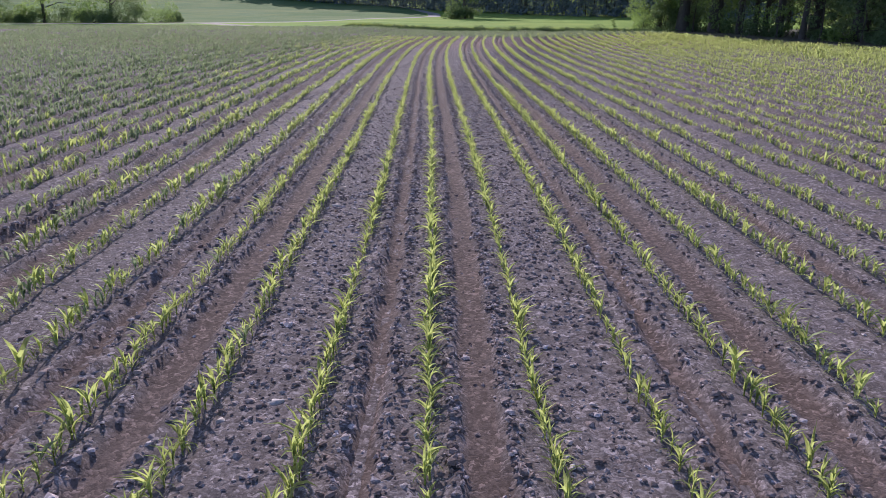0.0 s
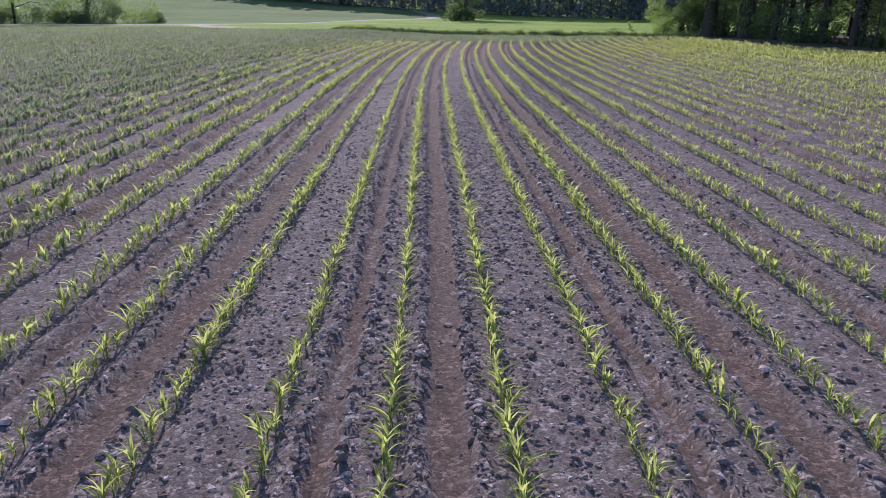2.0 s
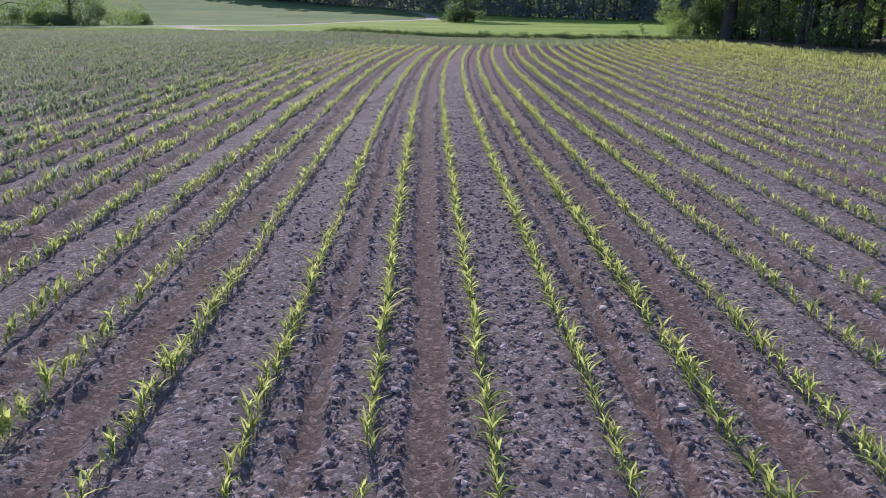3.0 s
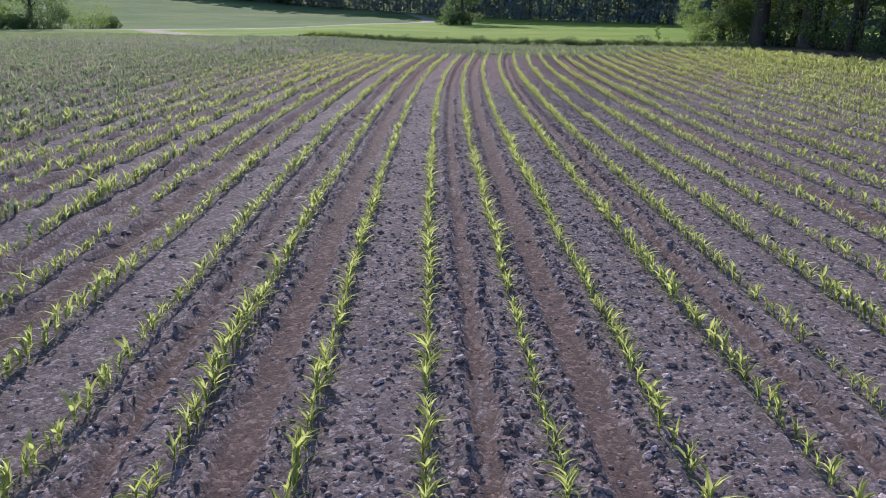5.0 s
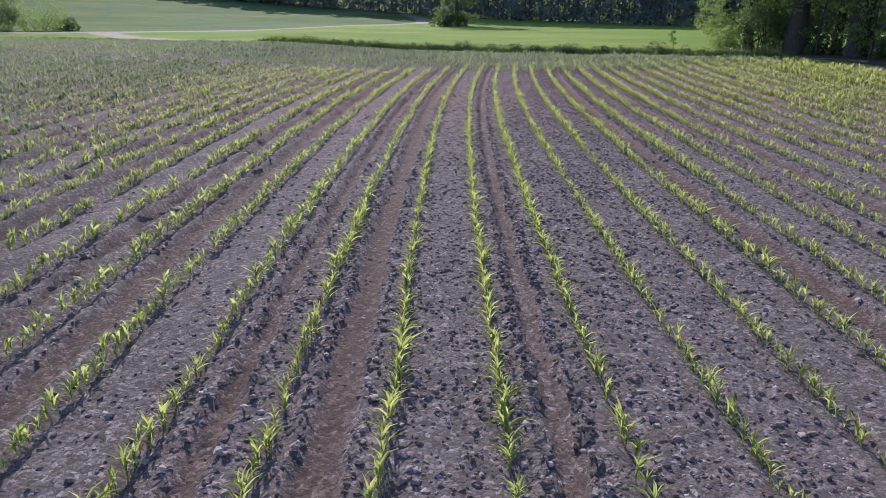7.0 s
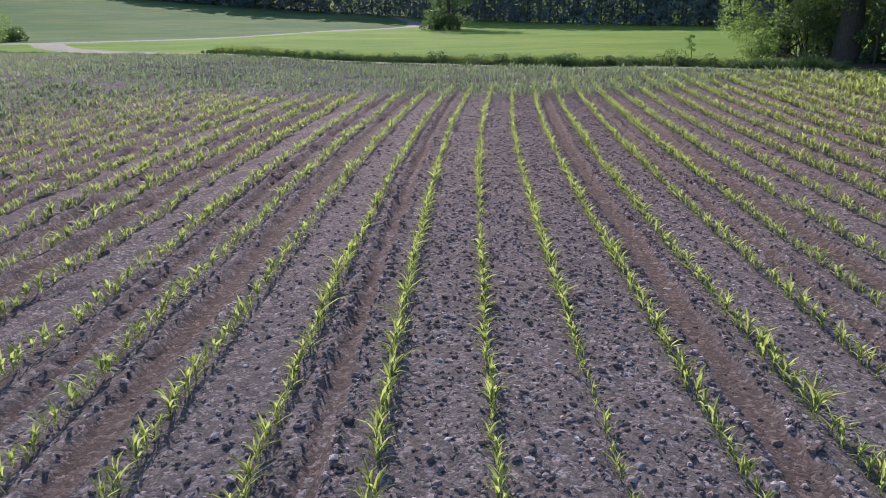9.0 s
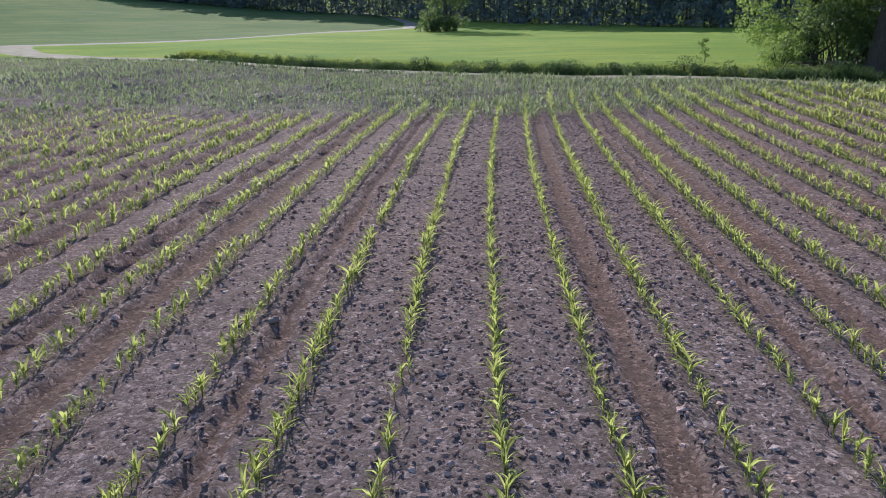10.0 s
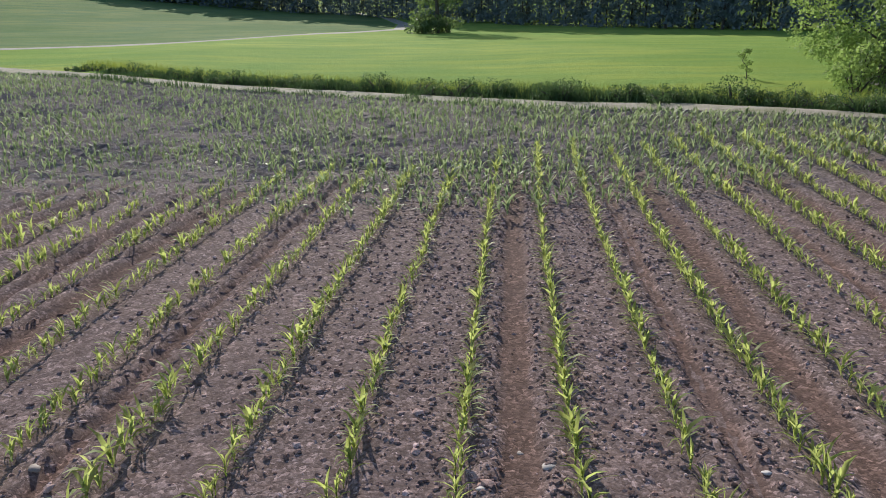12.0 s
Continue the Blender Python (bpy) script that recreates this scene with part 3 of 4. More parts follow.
crop("maize_rows", far & darker_leaf, "dense rows of taller green maize", 2, 2, 6, 500, 8, 1.5, 1.0, MAIZE_DARKER)
crop("maize_rows", far & ~darker_leaf, "rows of yellow-green maize at some distance", 2, 2, 6, 530, 8, 1.45)
crop("maize_rows", last & darker_leaf, "dense far rows of young green maize", 2, 2, 4, 560, 6, 2.0, 1.0, MAIZE_DARKER)
crop("maize_rows", last & ~darker_leaf, "far rows of young yellow-green maize", 2, 2, 4, 580, 6, 1.9)


# ---- clods and stones ----
blocky = [(np.array([(1, 0.2, -0.2), (0.2, 1, -0.3), (-1, 0.3, -0.2), (-0.5, -0.9, -0.3), (0.6, -0.8, -0.2), (0.7, 0.35, 0.5), (-0.65, 0.4, 0.55), (0.0, -0.62, 0.5)], float) * (1 + 0.3 * np.random.default_rng(i).uniform(-1, 1, (8, 3))),
           np.array([(5, 6, 7), (0, 1, 5), (1, 6, 5), (1, 2, 6), (2, 3, 6), (3, 7, 6), (3, 4, 7), (4, 5, 7), (4, 0, 5)])) for i in range(6)]


chips = [(np.array([(1, 0.3, -0.3), (-0.2, 1, -0.3), (-1, -0.2, -0.3), (0.3, -1, -0.3), (0.5, 0.25, 0.5), (-0.5, -0.2, 0.55)], float) * (1 + 0.3 * np.random.default_rng(40 + i).uniform(-1, 1, (6, 3))),
          np.array([(0, 1, 4), (1, 2, 5), (1, 5, 4), (2, 3, 5), (3, 0, 4), (3, 4, 5)])) for i in range(6)]


def crumbs(n, spread, limit, small, large, power, y_to, in_track, windrow=0.0):
    """Crumbs of soil; windrow keeps those that lie in the ridges beside the tracks."""
    cy = rng.uniform(-0.5, y_to, n)
    cu = rng.normal(0, spread, n).clip(-limit, limit) + walk_u(cy)
    cx = row_x(cy) + cu
    cz, ct, cb = surface(cx, cy)
    s_row = np.abs(cu / ROW_GAP - np.round(cu / ROW_GAP))
    size = small + (large - small) * rng.random(n) ** power
    thick = value_noise(cx, cy, 0.5, 95) + 0.5 * value_noise(cx, cy, 0.17, 96)
    keep = (rng.random(n) > in_track * ct) & (rng.random(n) < 0.20 + 0.45 * thick + 0.6 * cb)
    size *= 1 + 0.15 * cb
    keep &= (cb > windrow) | (windrow == 0)
    keep &= ((s_row > 0.08) | (size < 0.011)) & (cy < edge_y(cx) - 0.3)
    out = []
    for i, (v, f) in enumerate(blocky if small > 0.008 else chips):
        at = keep & (np.arange(n) % len(blocky) == i)
        out.append(scattered(v, f, np.stack([cx[at], cy[at], cz[at] + 0.24 * size[at]], 1), rng.uniform(0, 6.3, at.sum()), size[at, None] * rng.uniform(0.7, 1.35, (at.sum(), 3)) * np.array([[1.1, 1.1, 0.78]]), rng.normal(0, 0.3, (at.sum(), 2))))
    return out


pieces = crumbs(92000, 1.6, 5.2, 0.0072, 0.021, 1.7, 64, 0.85) + crumbs(42000, 1.8, 5.2, 0.011, 0.030, 2.2, 64, 0.97)
pieces += crumbs(46000, 1.7, 5.2, 0.0085, 0.025, 1.7, 64, 1.0, 0.35) + crumbs(32000, 4.5, 5.2, 0.009, 0.028, 1.7, 64, 0.95) + crumbs(15000, 6.5, 14, 0.013, 0.032, 1.6, 68, 0.9)
clods = new("soil_clods", mesh_of("soil_clods", *joined(pieces), CLOD, False))
tagged(clods, "grey crumbs and clods of dry soil and gravel", "clods", kind="stuff")


def stone_material():
    m, nt, nodes, links, bsdf = mat("pale_stone")
    rnd = nodes.new("ShaderNodeObjectInfo").outputs["Random"]
    tc = nodes.new("ShaderNodeTexCoord").outputs["Object"]
    n1 = noise_node(nodes, links, tc, 4, 6)
    tone = ramp(nodes, links, rnd, [(0.0, (0.24, 0.195, 0.175)), (0.5, (0.35, 0.30, 0.275)), (1.0, (0.50, 0.465, 0.45))])
    links.new(mix(nodes, links, ramp(nodes, links, n1, [(0.45, (0, 0, 0)), (0.75, (0.6, 0.6, 0.6))]), tone, (0.2, 0.17, 0.16)), bsdf.inputs["Base Color"])
    bsdf.inputs["Roughness"].default_value = 0.8
    bump(nodes, links, bsdf, n1, 0.3, 0.004)
    return m


STONE = stone_material()
stone_meshes = []
for i in range(6):
    bm = bmesh.new()
    bmesh.ops.create_icosphere(bm, subdivisions=2, radius=1.0)
    for v in bm.verts:
        v.co *= 1 + 0.55 * noise.noise(v.co * 1.3 + Vector((i * 7.0, 0, 0)))
        v.co.z *= 0.62
    me = bpy.data.meshes.new("stone")
    bm.to_mesh(me)
    bm.free()
    me.materials.append(STONE)
    me.shade_smooth()
    stone_meshes.append(me)
FOUND = [
    (-0.6, 2.56, 0.037), (-1.15, 1.41, 0.04), (-0.84, 1.64, 0.065), (-0.78, 6.95, 0.039), (0.73, 6.21, 0.031), (-0.77, 6.88, 0.08), (-0.71, 7.9, 0.046), (-1.53, 7.85, 0.029),
    (1.44, 7.02, 0.04), (2.6, 6.18, 0.027), (2.52, 6.53, 0.032), (-0.8, 6.2, 0.025), (-0.19, 11, 0.035), (1.87, 11.02, 0.052), (2.07, 10.87, 0.031), (2.96, 14.16, 0.052),
    (-0.16, 11.75, 0.043), (2.79, 12.11, 0.039), (4.41, 13.12, 0.055), (2.86, 11.69, 0.029), (2.92, 15.87, 0.05), (3.68, 14.68, 0.024), (-1.65, 16.21, 0.04), (0.93, 22.55, 0.035),
    (1.81, 23.34, 0.029), (3.38, 23.14, 0.028), (2.9, 21.01, 0.029), (2.26, 21.12, 0.043), (4.79, 20.95, 0.037), (1.43, 22.91, 0.036), (4.47, 22.95, 0.038), (2.35, 21.98, 0.023),
]
FOUND += [
    (4.17, 28.8, 0.027), (9.29, 32.71, 0.05), (4.67, 32.04, 0.042), (6.29, 34.15, 0.04), (6.96, 34.46, 0.037), (5.41, 32.26, 0.036), (3.59, 32.52, 0.032), (3.47, 32.19, 0.034),
    (6.58, 32.05, 0.029), (7.86, 39.93, 0.044), (7.14, 39.71, 0.023), (8.86, 41.21, 0.025), (7.4, 40.62, 0.031), (7.32, 39.66, 0.027), (9.84, 43.3, 0.044), (9.28, 42.96, 0.028),
    (5.21, 44.73, 0.033), (10.09, 44.34, 0.031), (9, 48.28, 0.039), (9.57, 47.99, 0.034), (8.13, 48.03, 0.038), (8.19, 47.47, 0.039), (5.52, 49.4, 0.066), (6.43, 48.14, 0.051),
    (7.07, 47.28, 0.059), (7.94, 48.62, 0.033), (12.1, 50.7, 0.046), (11.26, 54.28, 0.054), (11.11, 54.5, 0.032), (10.21, 54.67, 0.032), (12.64, 54.13, 0.041), (7.97, 54.45, 0.043),
]
for i in range(225):
    y = rng.uniform(0.5, 62)
    u = float(walk_u(y)) + rng.normal(0, 2.6)
    if abs(u / ROW_GAP - round(u / ROW_GAP)) < 0.1:
        u += 0.16
    FOUND.append((float(row_x(y)) + u, y, 0.013 + 0.019 * rng.random() ** 2))
for i, (x, y, r) in enumerate(FOUND):
    z = float(surface(np.array([x]), np.array([y]))[0][0])
    ob = new("stone", stone_meshes[i % 6])
    ob.matrix_world = Matrix.Translation((x, y, z - 0.2 * r)) @ Matrix.Rotation(rng.uniform(0, 6.3), 4, "Z") @ Matrix.Rotation(rng.normal(0, 0.25), 4, "X") @ Matrix.Diagonal((r * rng.uniform(0.9, 1.25), r * rng.uniform(0.6, 0.95), r * rng.uniform(0.5, 0.75), 1))
    tagged(ob, "pale grey field stone half sunk in the soil", "stone", "field stones")


# ---- trees and bushes ----
def leaf_shape():
    v = np.array([(0, 0, 0), (0.45, -0.32, 0.05), (1, 0, -0.06), (0.45, 0.32, 0.05)], float)
    return v, np.array([(0, 1, 2, 3)])


def leaf_cloud(centres, radii, count, size, seed, flat=0.75):
    """Leaves round many clump centres, turned every way, as arrays for one mesh."""
    r = np.random.default_rng(seed)
    pick = r.integers(0, len(centres), count)
    d = r.normal(0, 1, (count, 3))
    d /= np.linalg.norm(d, axis=1)[:, None]
    p = centres[pick] + d * (radii[pick] * r.uniform(0.35, 1.0, count) ** 0.6)[:, None] * np.array([1, 1, flat])
    a = d + r.normal(0, 0.7, (count, 3))
    a[:, 2] -= 0.25
    a /= np.linalg.norm(a, axis=1)[:, None]
    b = np.cross(a, r.normal(0, 1, (count, 3)))
    b /= np.linalg.norm(b, axis=1)[:, None]
    v, f = leaf_shape()
    s = size * r.uniform(0.6, 1.4, count)
    P = p[:, None] + s[:, None, None] * (v[None, :, :1] * a[:, None] + v[None, :, 1:2] * b[:, None] + v[None, :, 2:] * np.cross(a, b)[:, None])
    return P.reshape(-1, 3), (f[None] + (np.arange(count) * 4)[:, None, None]).reshape(-1, 4)


def broadleaf(name, x, y, height, spread, crown_from, leaves, leaf, material, label, seed, stem=0.2, category="tree", group="", clump=1.0):
    """A tapered trunk with limbs, and a crown of clumps of leaves with gaps."""
    r = np.random.default_rng(seed)
    tree = new(name)
    tree.location = (x, y, float(ground_z(x, y)) - 0.05)
    top = height * 0.86
    bend = r.normal(0, 0.25, (6, 2))
    trunk = [(bend[i, 0] * i / 5, bend[i, 1] * i / 5, top * i / 5) for i in range(6)]
    pieces = [tube(trunk, [stem * (1.25 if i == 0 else 1.0 - 0.16 * i) for i in range(6)], 8)]
    cents, rads = [], []
    limbs = int(6 + height * 0.9)
    for i in range(limbs):
        q = (i + r.uniform(0, 1)) / limbs
        h = crown_from + (height * 0.93 - crown_from) * q
        base = np.array([np.interp(h * 0.92, [p[2] for p in trunk], [p[c] for p in trunk]) for c in (0, 1)] + [h * 0.92])
        reach = spread * (0.45 + 0.75 * math.sin(math.pi * (0.12 + 0.8 * q))) * r.uniform(0.65, 1.1)
        a = i * 2.4 + r.uniform(-0.5, 0.5)
        tip = base + np.array([math.cos(a) * reach, math.sin(a) * reach, r.uniform(-0.1, 0.55) * reach])
        midp = (base + tip) / 2 + np.array([0, 0, 0.12 * reach])
        pieces.append(tube([base, midp, tip], [stem * 0.33 * (1.1 - 0.7 * q), stem * 0.2 * (1.1 - 0.7 * q), 0.012], 5))
        for f in (0.45, 0.75, 1.0):
            cents.append(base + (tip - base) * f + r.normal(0, 0.12 * reach, 3))
            rads.append(clump * spread * r.uniform(0.16, 0.34))
    part("trunk", mesh_of("trunk", *joined(pieces), BARK, True), tree, "dark grey trunk with limbs")
    part("crown", mesh_of("crown", *leaf_cloud(np.array(cents), np.array(rads), leaves, leaf, seed + 1), material), tree)
    return tagged(tree, label, category, group)


def bush(x, y, height, width, leaves, leaf, material, label, seed, group=""):
    r = np.random.default_rng(seed)
    b = new("bush")
    b.location = (x, y, float(ground_z(x, y)) - 0.05)
    n = 9
    cents = np.stack([r.uniform(-0.5, 0.5, n) * width, r.uniform(-0.4, 0.4, n) * width, r.uniform(0.15, 0.72, n) * height], 1)
    rads = r.uniform(0.22, 0.36, n) * min(width, height * 1.3)
    stems = [tube([(c[0] * 0.2, c[1] * 0.2, 0), (c[0] * 0.6, c[1] * 0.6, c[2] * 0.6), c], [0.035, 0.025, 0.01], 4) for c in cents]
    part("woody_base", mesh_of("woody_base", *joined(stems), BARK, True), b)
    part("foliage", mesh_of("foliage", *leaf_cloud(cents, rads, leaves, leaf, seed + 1, 0.9), material), b)
    return tagged(b, label, "bush", group)


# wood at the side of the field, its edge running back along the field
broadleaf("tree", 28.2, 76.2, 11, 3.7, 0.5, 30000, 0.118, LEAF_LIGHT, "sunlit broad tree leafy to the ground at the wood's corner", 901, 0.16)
bush(25.9, 75.0, 2.3, 1.7, 1800, 0.11, LEAF_LIGHT, "yellow-green shrub at the corner of the wood", 902)
for i, (x, y, h, w) in enumerate([(28.6, 74.6, 4.0, 3.2), (30.2, 73.6, 4.0, 3.4), (29.6, 77.6, 5.0, 4.0)]):
    bush(x, y, h, w, 3600, 0.155, LEAF_LIGHT if i == 2 else LEAF_DARK, "dense tall shrub at the corner of the wood", 905 + 3 * i, "corner shrubs of the wood")
WOOD = [(29.2, 72.5, 17, 0.58), (31.2, 69.2, 19, 0.62), (28.6, 77.5, 15, 0.25), (33.0, 74.5, 18, 0.3), (31.5, 65.0, 16, 0.22), (33.5, 61.5, 19, 0.33), (35.0, 67.0, 18, 0.25),
        (33.2, 57.0, 17, 0.24), (35.2, 53.0, 20, 0.36), (34.8, 48.5, 17, 0.22), (37.0, 44.5, 19, 0.3), (38.5, 58.0, 18, 0.25), (38.0, 50.0, 18, 0.22), (37.0, 39.0, 18, 0.28), (39.5, 34.0, 19, 0.3),
        (36.5, 72.0, 18, 0.25), (38.5, 64.5, 19, 0.25), (41.5, 47.0, 19, 0.25), (42.0, 56.0, 18, 0.25), (41.5, 69.0, 18, 0.25), (38.0, 79.0, 17, 0.25), (33.5, 81.0, 16, 0.22), (44.0, 40.0, 19, 0.3), (40.5, 27.0, 18, 0.3)]
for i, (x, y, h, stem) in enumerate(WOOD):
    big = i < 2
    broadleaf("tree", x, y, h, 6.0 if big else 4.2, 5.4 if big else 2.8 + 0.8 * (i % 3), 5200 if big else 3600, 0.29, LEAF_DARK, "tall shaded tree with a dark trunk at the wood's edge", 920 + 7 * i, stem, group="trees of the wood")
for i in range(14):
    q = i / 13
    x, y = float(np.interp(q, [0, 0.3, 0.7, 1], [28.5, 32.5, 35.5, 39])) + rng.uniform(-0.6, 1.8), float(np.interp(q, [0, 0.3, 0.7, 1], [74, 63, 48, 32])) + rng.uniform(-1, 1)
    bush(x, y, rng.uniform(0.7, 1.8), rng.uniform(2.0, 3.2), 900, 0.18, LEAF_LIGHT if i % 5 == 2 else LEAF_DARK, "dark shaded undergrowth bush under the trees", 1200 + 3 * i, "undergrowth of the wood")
for i in range(13):
    x, y = rng.uniform(48, 60), 34 + 4.4 * i
    bush(x, y, rng.uniform(4, 6), 6.0, 2200, 0.34, LEAF_LIGHT if i % 5 == 1 else LEAF_DARK, "leafy thicket deep in the wood", 1400 + 3 * i, "thicket of the wood")

# added back rows that keep the sun out of the wood's inside
for i in range(16):
    x, y = 44.5 + 5.0 * (i % 4) + rng.uniform(-1.5, 1.5), 58 + 8.5 * (i // 4) + rng.uniform(-2, 2)
    broadleaf("tree", x, y, rng.uniform(15, 19), 4.6, 1.2, 2800, 0.36, LEAF_DARK, "dense dark tree added deep in the wood to block sun", 2100 + 7 * i, 0.25, group="trees deep in the wood")

for i, (x, y, h) in enumerate([(29.6, 70.8, 6.5), (30.6, 67.2, 5.5), (31.0, 63.2, 6.5), (32.2, 59.2, 5.5), (33.4, 54.8, 6.5), (34.2, 50.6, 5.5), (35.6, 46.4, 6.5), (36.6, 41.6, 5.5)]):
    broadleaf("tree", x, y, h, 1.7, 0.9, 1300, 0.19, LEAF_LIGHT if i in (1, 3) else LEAF_DARK, "slender green tree under the wood's edge", 1460 + 7 * i, 0.07, group="slender trees of the wood's edge")

# young tree on the verge
broadleaf("sapling", 24.6, 80.4, 1.5, 0.20, 0.30, 1300, 0.05, LEAF_LIGHT, "thin young tree with few leaves on the verge", 880, 0.025, "sapling", clump=2.3)

# hedge and trees where the lane meets the field
for i in range(21):
    q = i / 20
    x, y = -34.5 - 42 * q + rng.uniform(-1.0, 1.0), 119.5 - 15 * q + rng.uniform(0, 3.5)
    bush(x, y, (1.7, 3.4, 2.4, 4.6, 2.0)[i % 5] * rng.uniform(0.85, 1.15), (2.8, 5.4, 3.6, 4.9)[i % 4], 2400, 0.19, (LEAF_DARK, LEAF_DARK, LEAF_LIGHT)[i * 5 % 7 % 3], "rounded leafy hedge bush beside the lane", 1500 + 3 * i, "bushes of the hedge")
for i, (x, y, h) in enumerate([(-51, 115, 16), (-59, 112, 18), (-43, 120, 14), (-67, 111, 17), (-76, 107, 18)]):
    broadleaf("tree", x, y, h, 5.6, 2.2, 4600, 0.33, LEAF_LIGHT, "green tree with a bare lower trunk behind the hedge", 1600 + 7 * i, 0.24, group="trees behind the hedge")

# tree and bush alone in the meadow beside the lane
broadleaf("tree", *away(15.5, 150.5), 20, 4.8, 3.8, 5200, 0.5, LEAF_DARK, "single dark tree in the meadow beside the lane", 1700, 0.35)
for i, (x, y) in enumerate([(13.6, 149.5), (15.0, 149.0), (16.8, 150.5)]):
    bush(*away(x, y), (4.1, 3.4, 2.4)[i], 3.6, 900, 0.38, LEAF_DARK, "dark bush at the foot of the single tree", 1720 + 3 * i)

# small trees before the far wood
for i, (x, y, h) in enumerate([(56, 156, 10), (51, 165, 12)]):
    broadleaf("tree", *away(x, y), 1.2 * h, 2.9, 1.0, 2600, 0.5, HAZY_NEEDLE, "dark tree standing before the far wood", 1740 + 7 * i, 0.25)


def far_wood():
    """The far wood: trunks, low undergrowth and clumps of leaves along its edge."""
    line = np.array([(-150, 330), (-90, 290), (-45, 258), (-17, 240), (12, 226), (35, 194), (48, 176), (57, 163), (66, 148), (84, 130), (110, 110)], float)
    line = np.stack(away(line[:, 0], line[:, 1]), 1)
    d = np.concatenate([[0], np.cumsum(np.hypot(*np.diff(line, axis=0).T))])
    r = np.random.default_rng(77)
    low, low_r, high, high_r, trunks = [], [], [], [], []
    for s in np.arange(0, d[-1], 3.0):
        for depth in (-5, 1, 8, 16):
            x = np.interp(s, d, line[:, 0]) + r.uniform(-1.5, 1.5) + depth * 0.6
            y = np.interp(s, d, line[:, 1]) + depth + r.uniform(-1.5, 1.5)
            z, h = float(ground_z(x, y)), r.uniform(29, 40) * float(np.interp(x, [-60, 25], [0.42, 1.0]))
            if depth > 5:
                trunks.append(tube([(x, y, z - 0.2), (x, y, z + h * 0.5), (x, y, z + h)], [0.17, 0.13, 0.05], 4))
            for q in (0.6, 1.6, 2.8, 4.2, 5.8, 7.5):
                low.append((x + r.normal(0, 1.3), y + r.normal(0, 1.0), z + q))
                low_r.append(r.uniform(0.9, 2.0))
            for q in (0.35, 0.5, 0.65, 0.8, 0.95):
                high.append((x + r.normal(0, 1.2), y + r.normal(0, 1.2), z + h * q))
                high_r.append(3.4 * (1.25 - q))
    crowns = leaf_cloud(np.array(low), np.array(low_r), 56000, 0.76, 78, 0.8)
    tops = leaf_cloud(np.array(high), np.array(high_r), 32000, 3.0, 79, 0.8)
    ob = new("far_wood", mesh_of("far_wood", *joined([crowns, tops]), HAZY_NEEDLE))
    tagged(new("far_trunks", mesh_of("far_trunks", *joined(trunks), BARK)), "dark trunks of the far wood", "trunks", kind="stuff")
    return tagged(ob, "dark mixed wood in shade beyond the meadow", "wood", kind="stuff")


far_wood()


# ---- tall grass of the verges ----
def blade(segments=2):
    t = np.linspace(0, 1, segments + 1)
    P = np.stack([np.stack([0.28 * t ** 2, s * 0.5 * (1 - 0.92 * t), t * (1 - 0.12 * t)], -1) for s in (-1, 1)], 1)
    return P.reshape(-1, 3), grid_faces(segments + 1, 2)


def tufts(name, x, y, heights, widths, label, category, material=GRASS):
    v, f = blade()
    z = ground_z(x, y) - 0.02
    s = np.stack([heights, widths, heights], 1)
    me = mesh_of(name, *scattered(v, f, np.stack([x, y, z], 1), rng.uniform(0, 6.3, len(x)), s, rng.normal(0, 0.22, (len(x), 2))), material, True)
    return tagged(new(name, me), label, category, kind="stuff")


def along(pts, count, spread):
    pts = np.asarray(pts, float)
    d = np.concatenate([[0], np.cumsum(np.hypot(*np.diff(pts, axis=0).T))])
    t = rng.uniform(0, d[-1], count)
    return np.interp(t, d, pts[:, 0]) + rng.normal(0, spread, count) * 0.5, np.interp(t, d, pts[:, 1]) + rng.normal(0, spread, count)


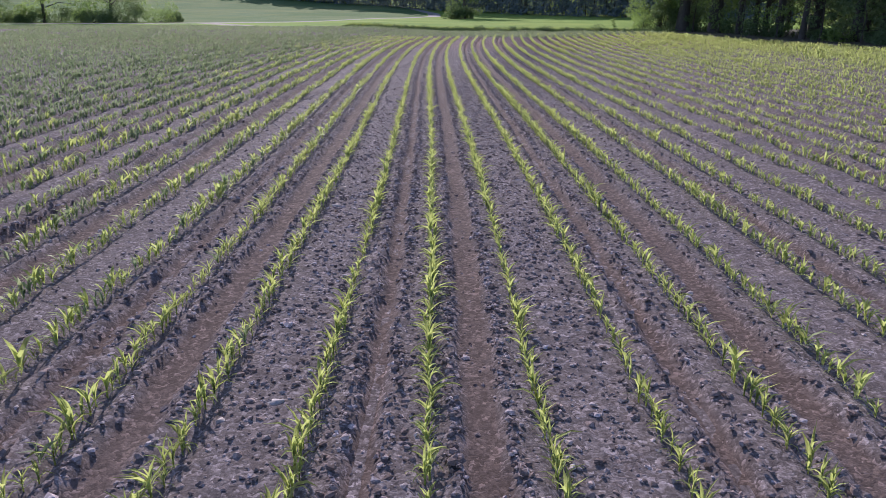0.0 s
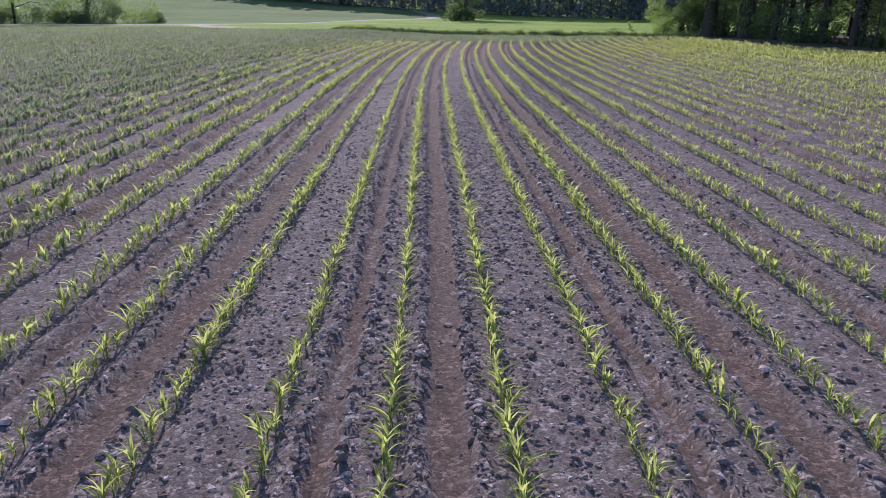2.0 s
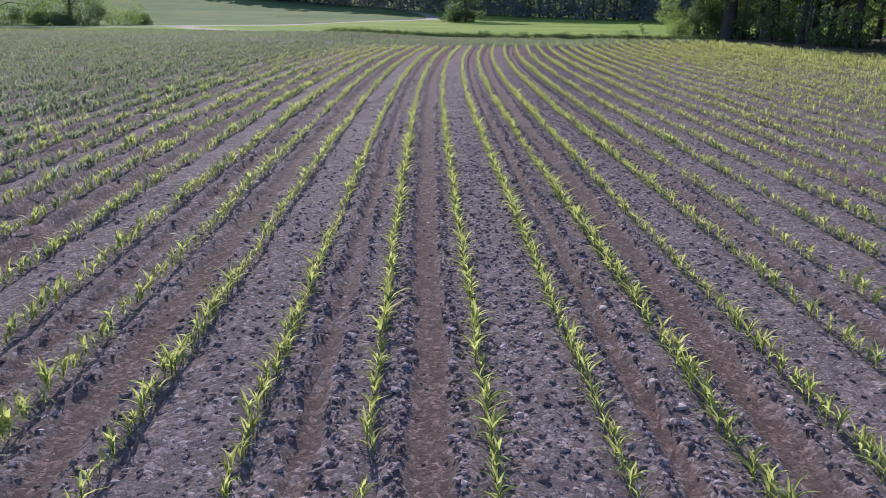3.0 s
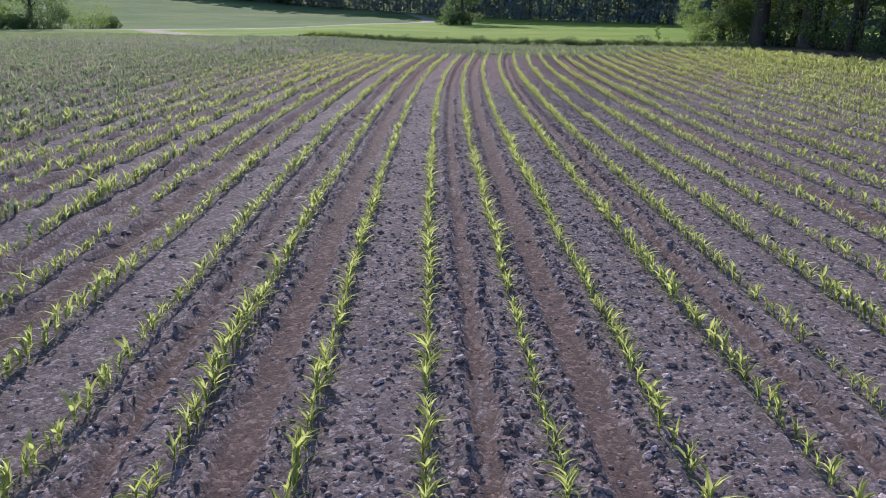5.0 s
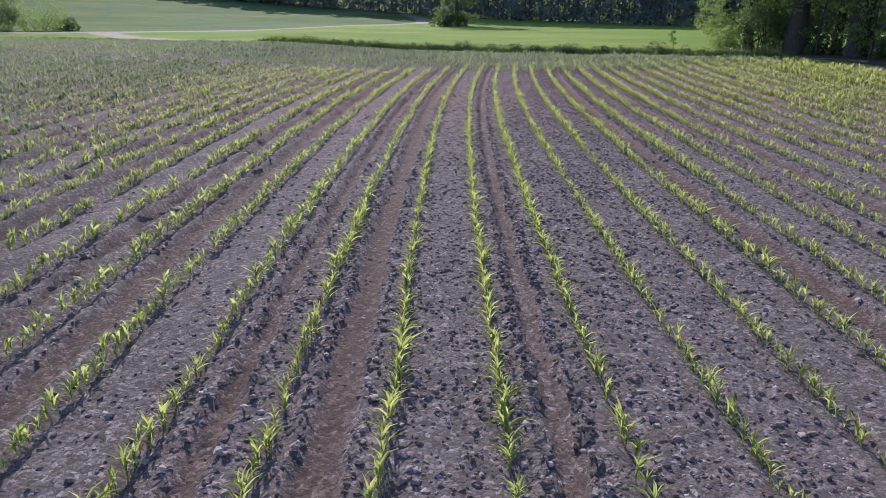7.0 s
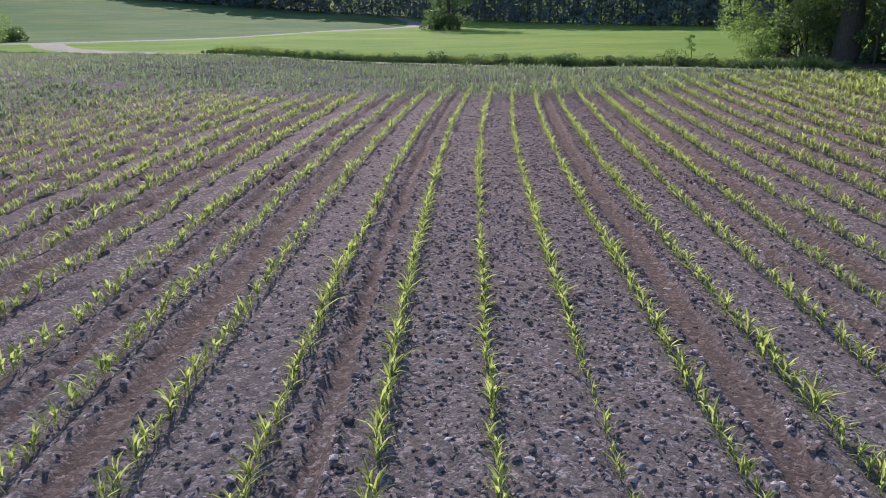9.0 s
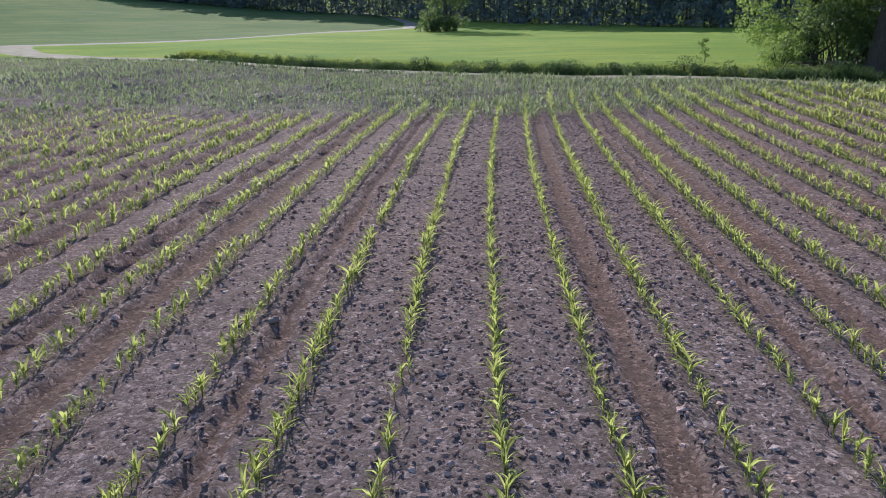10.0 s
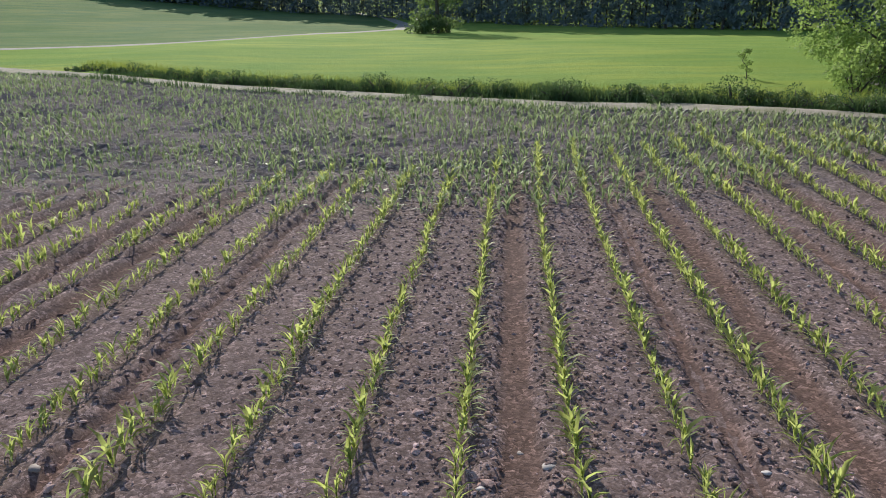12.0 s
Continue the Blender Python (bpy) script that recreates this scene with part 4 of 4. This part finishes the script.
VERGE = [(-5, 87.8), (0.2, 83.8), (3, 82.5), (5.9, 81.2), (10.2, 78.6), (13.9, 76.4), (17.2, 74.8), (19.9, 73.0), (22.2, 71.3), (26.5, 69)]
vx, vy = along(VERGE, 25000, 0.36)
patch = value_noise(vx, vy, 1.3, 91)
ok = rng.random(len(vx)) < 0.25 + 1.1 * patch
vx, vy, patch = vx[ok], vy[ok], patch[ok]
tufts("verge_grass", vx, vy, (0.10 + 0.62 * patch ** 1.5) * rng.uniform(0.5, 1.1, len(vx)) * np.interp(vx, [-4, 0, 8], [0.3, 0.55, 1.0]), rng.uniform(0.02, 0.045, len(vx)), "tall uncut grass and weeds on the verge", "tall grass", GRASS_DEEP)
vx, vy = along([(p[0], p[1] + 0.9) for p in VERGE], 9000, 0.5)
tufts("verge_grass", vx, vy, rng.uniform(0.2, 0.6, len(vx)), rng.uniform(0.02, 0.04, len(vx)), "softer meadow grass behind the verge", "tall grass")
ex = rng.uniform(-26, 25, 8000)
tufts("field_edge_grass", ex, edge_y(ex) + 0.25 + rng.normal(0, 0.14, 8000), rng.uniform(0.06, 0.20, 8000) * np.interp(ex, [-6, 0, 12, 18], [1.2, 2.1, 2.0, 1.1]) * (0.5 + value_noise(ex, ex, 0.9, 93)), rng.uniform(0.02, 0.035, 8000), "low grass along the edge of the field", "grass", GRASS_DEEP)
wx = np.interp(np.arange(40), np.arange(0, 40, 39 / (len(VERGE) - 1) - 1e-9)[:len(VERGE)], [p[0] for p in VERGE])
for i, x in enumerate(wx):
    y = float(np.interp(x, [p[0] for p in VERGE], [p[1] for p in VERGE])) + rng.uniform(-0.45, 0.25)
    h = (0.50, 0.72, 0.58, 0.95, 0.64, 0.44, 0.82)[i % 7] * float(np.interp(x, [-4, 0, 6, 14], [0.6, 0.7, 0.9, 1.0]))
    bush(x + rng.uniform(-0.4, 0.4), y, 0.85 * h, (1.2, 1.7, 0.9, 1.4, 2.0)[i % 5], 1000, 0.06, GRASS_DEEP, "low dark weed bush in the verge grass", 1800 + 3 * i, "weed bushes of the verge")
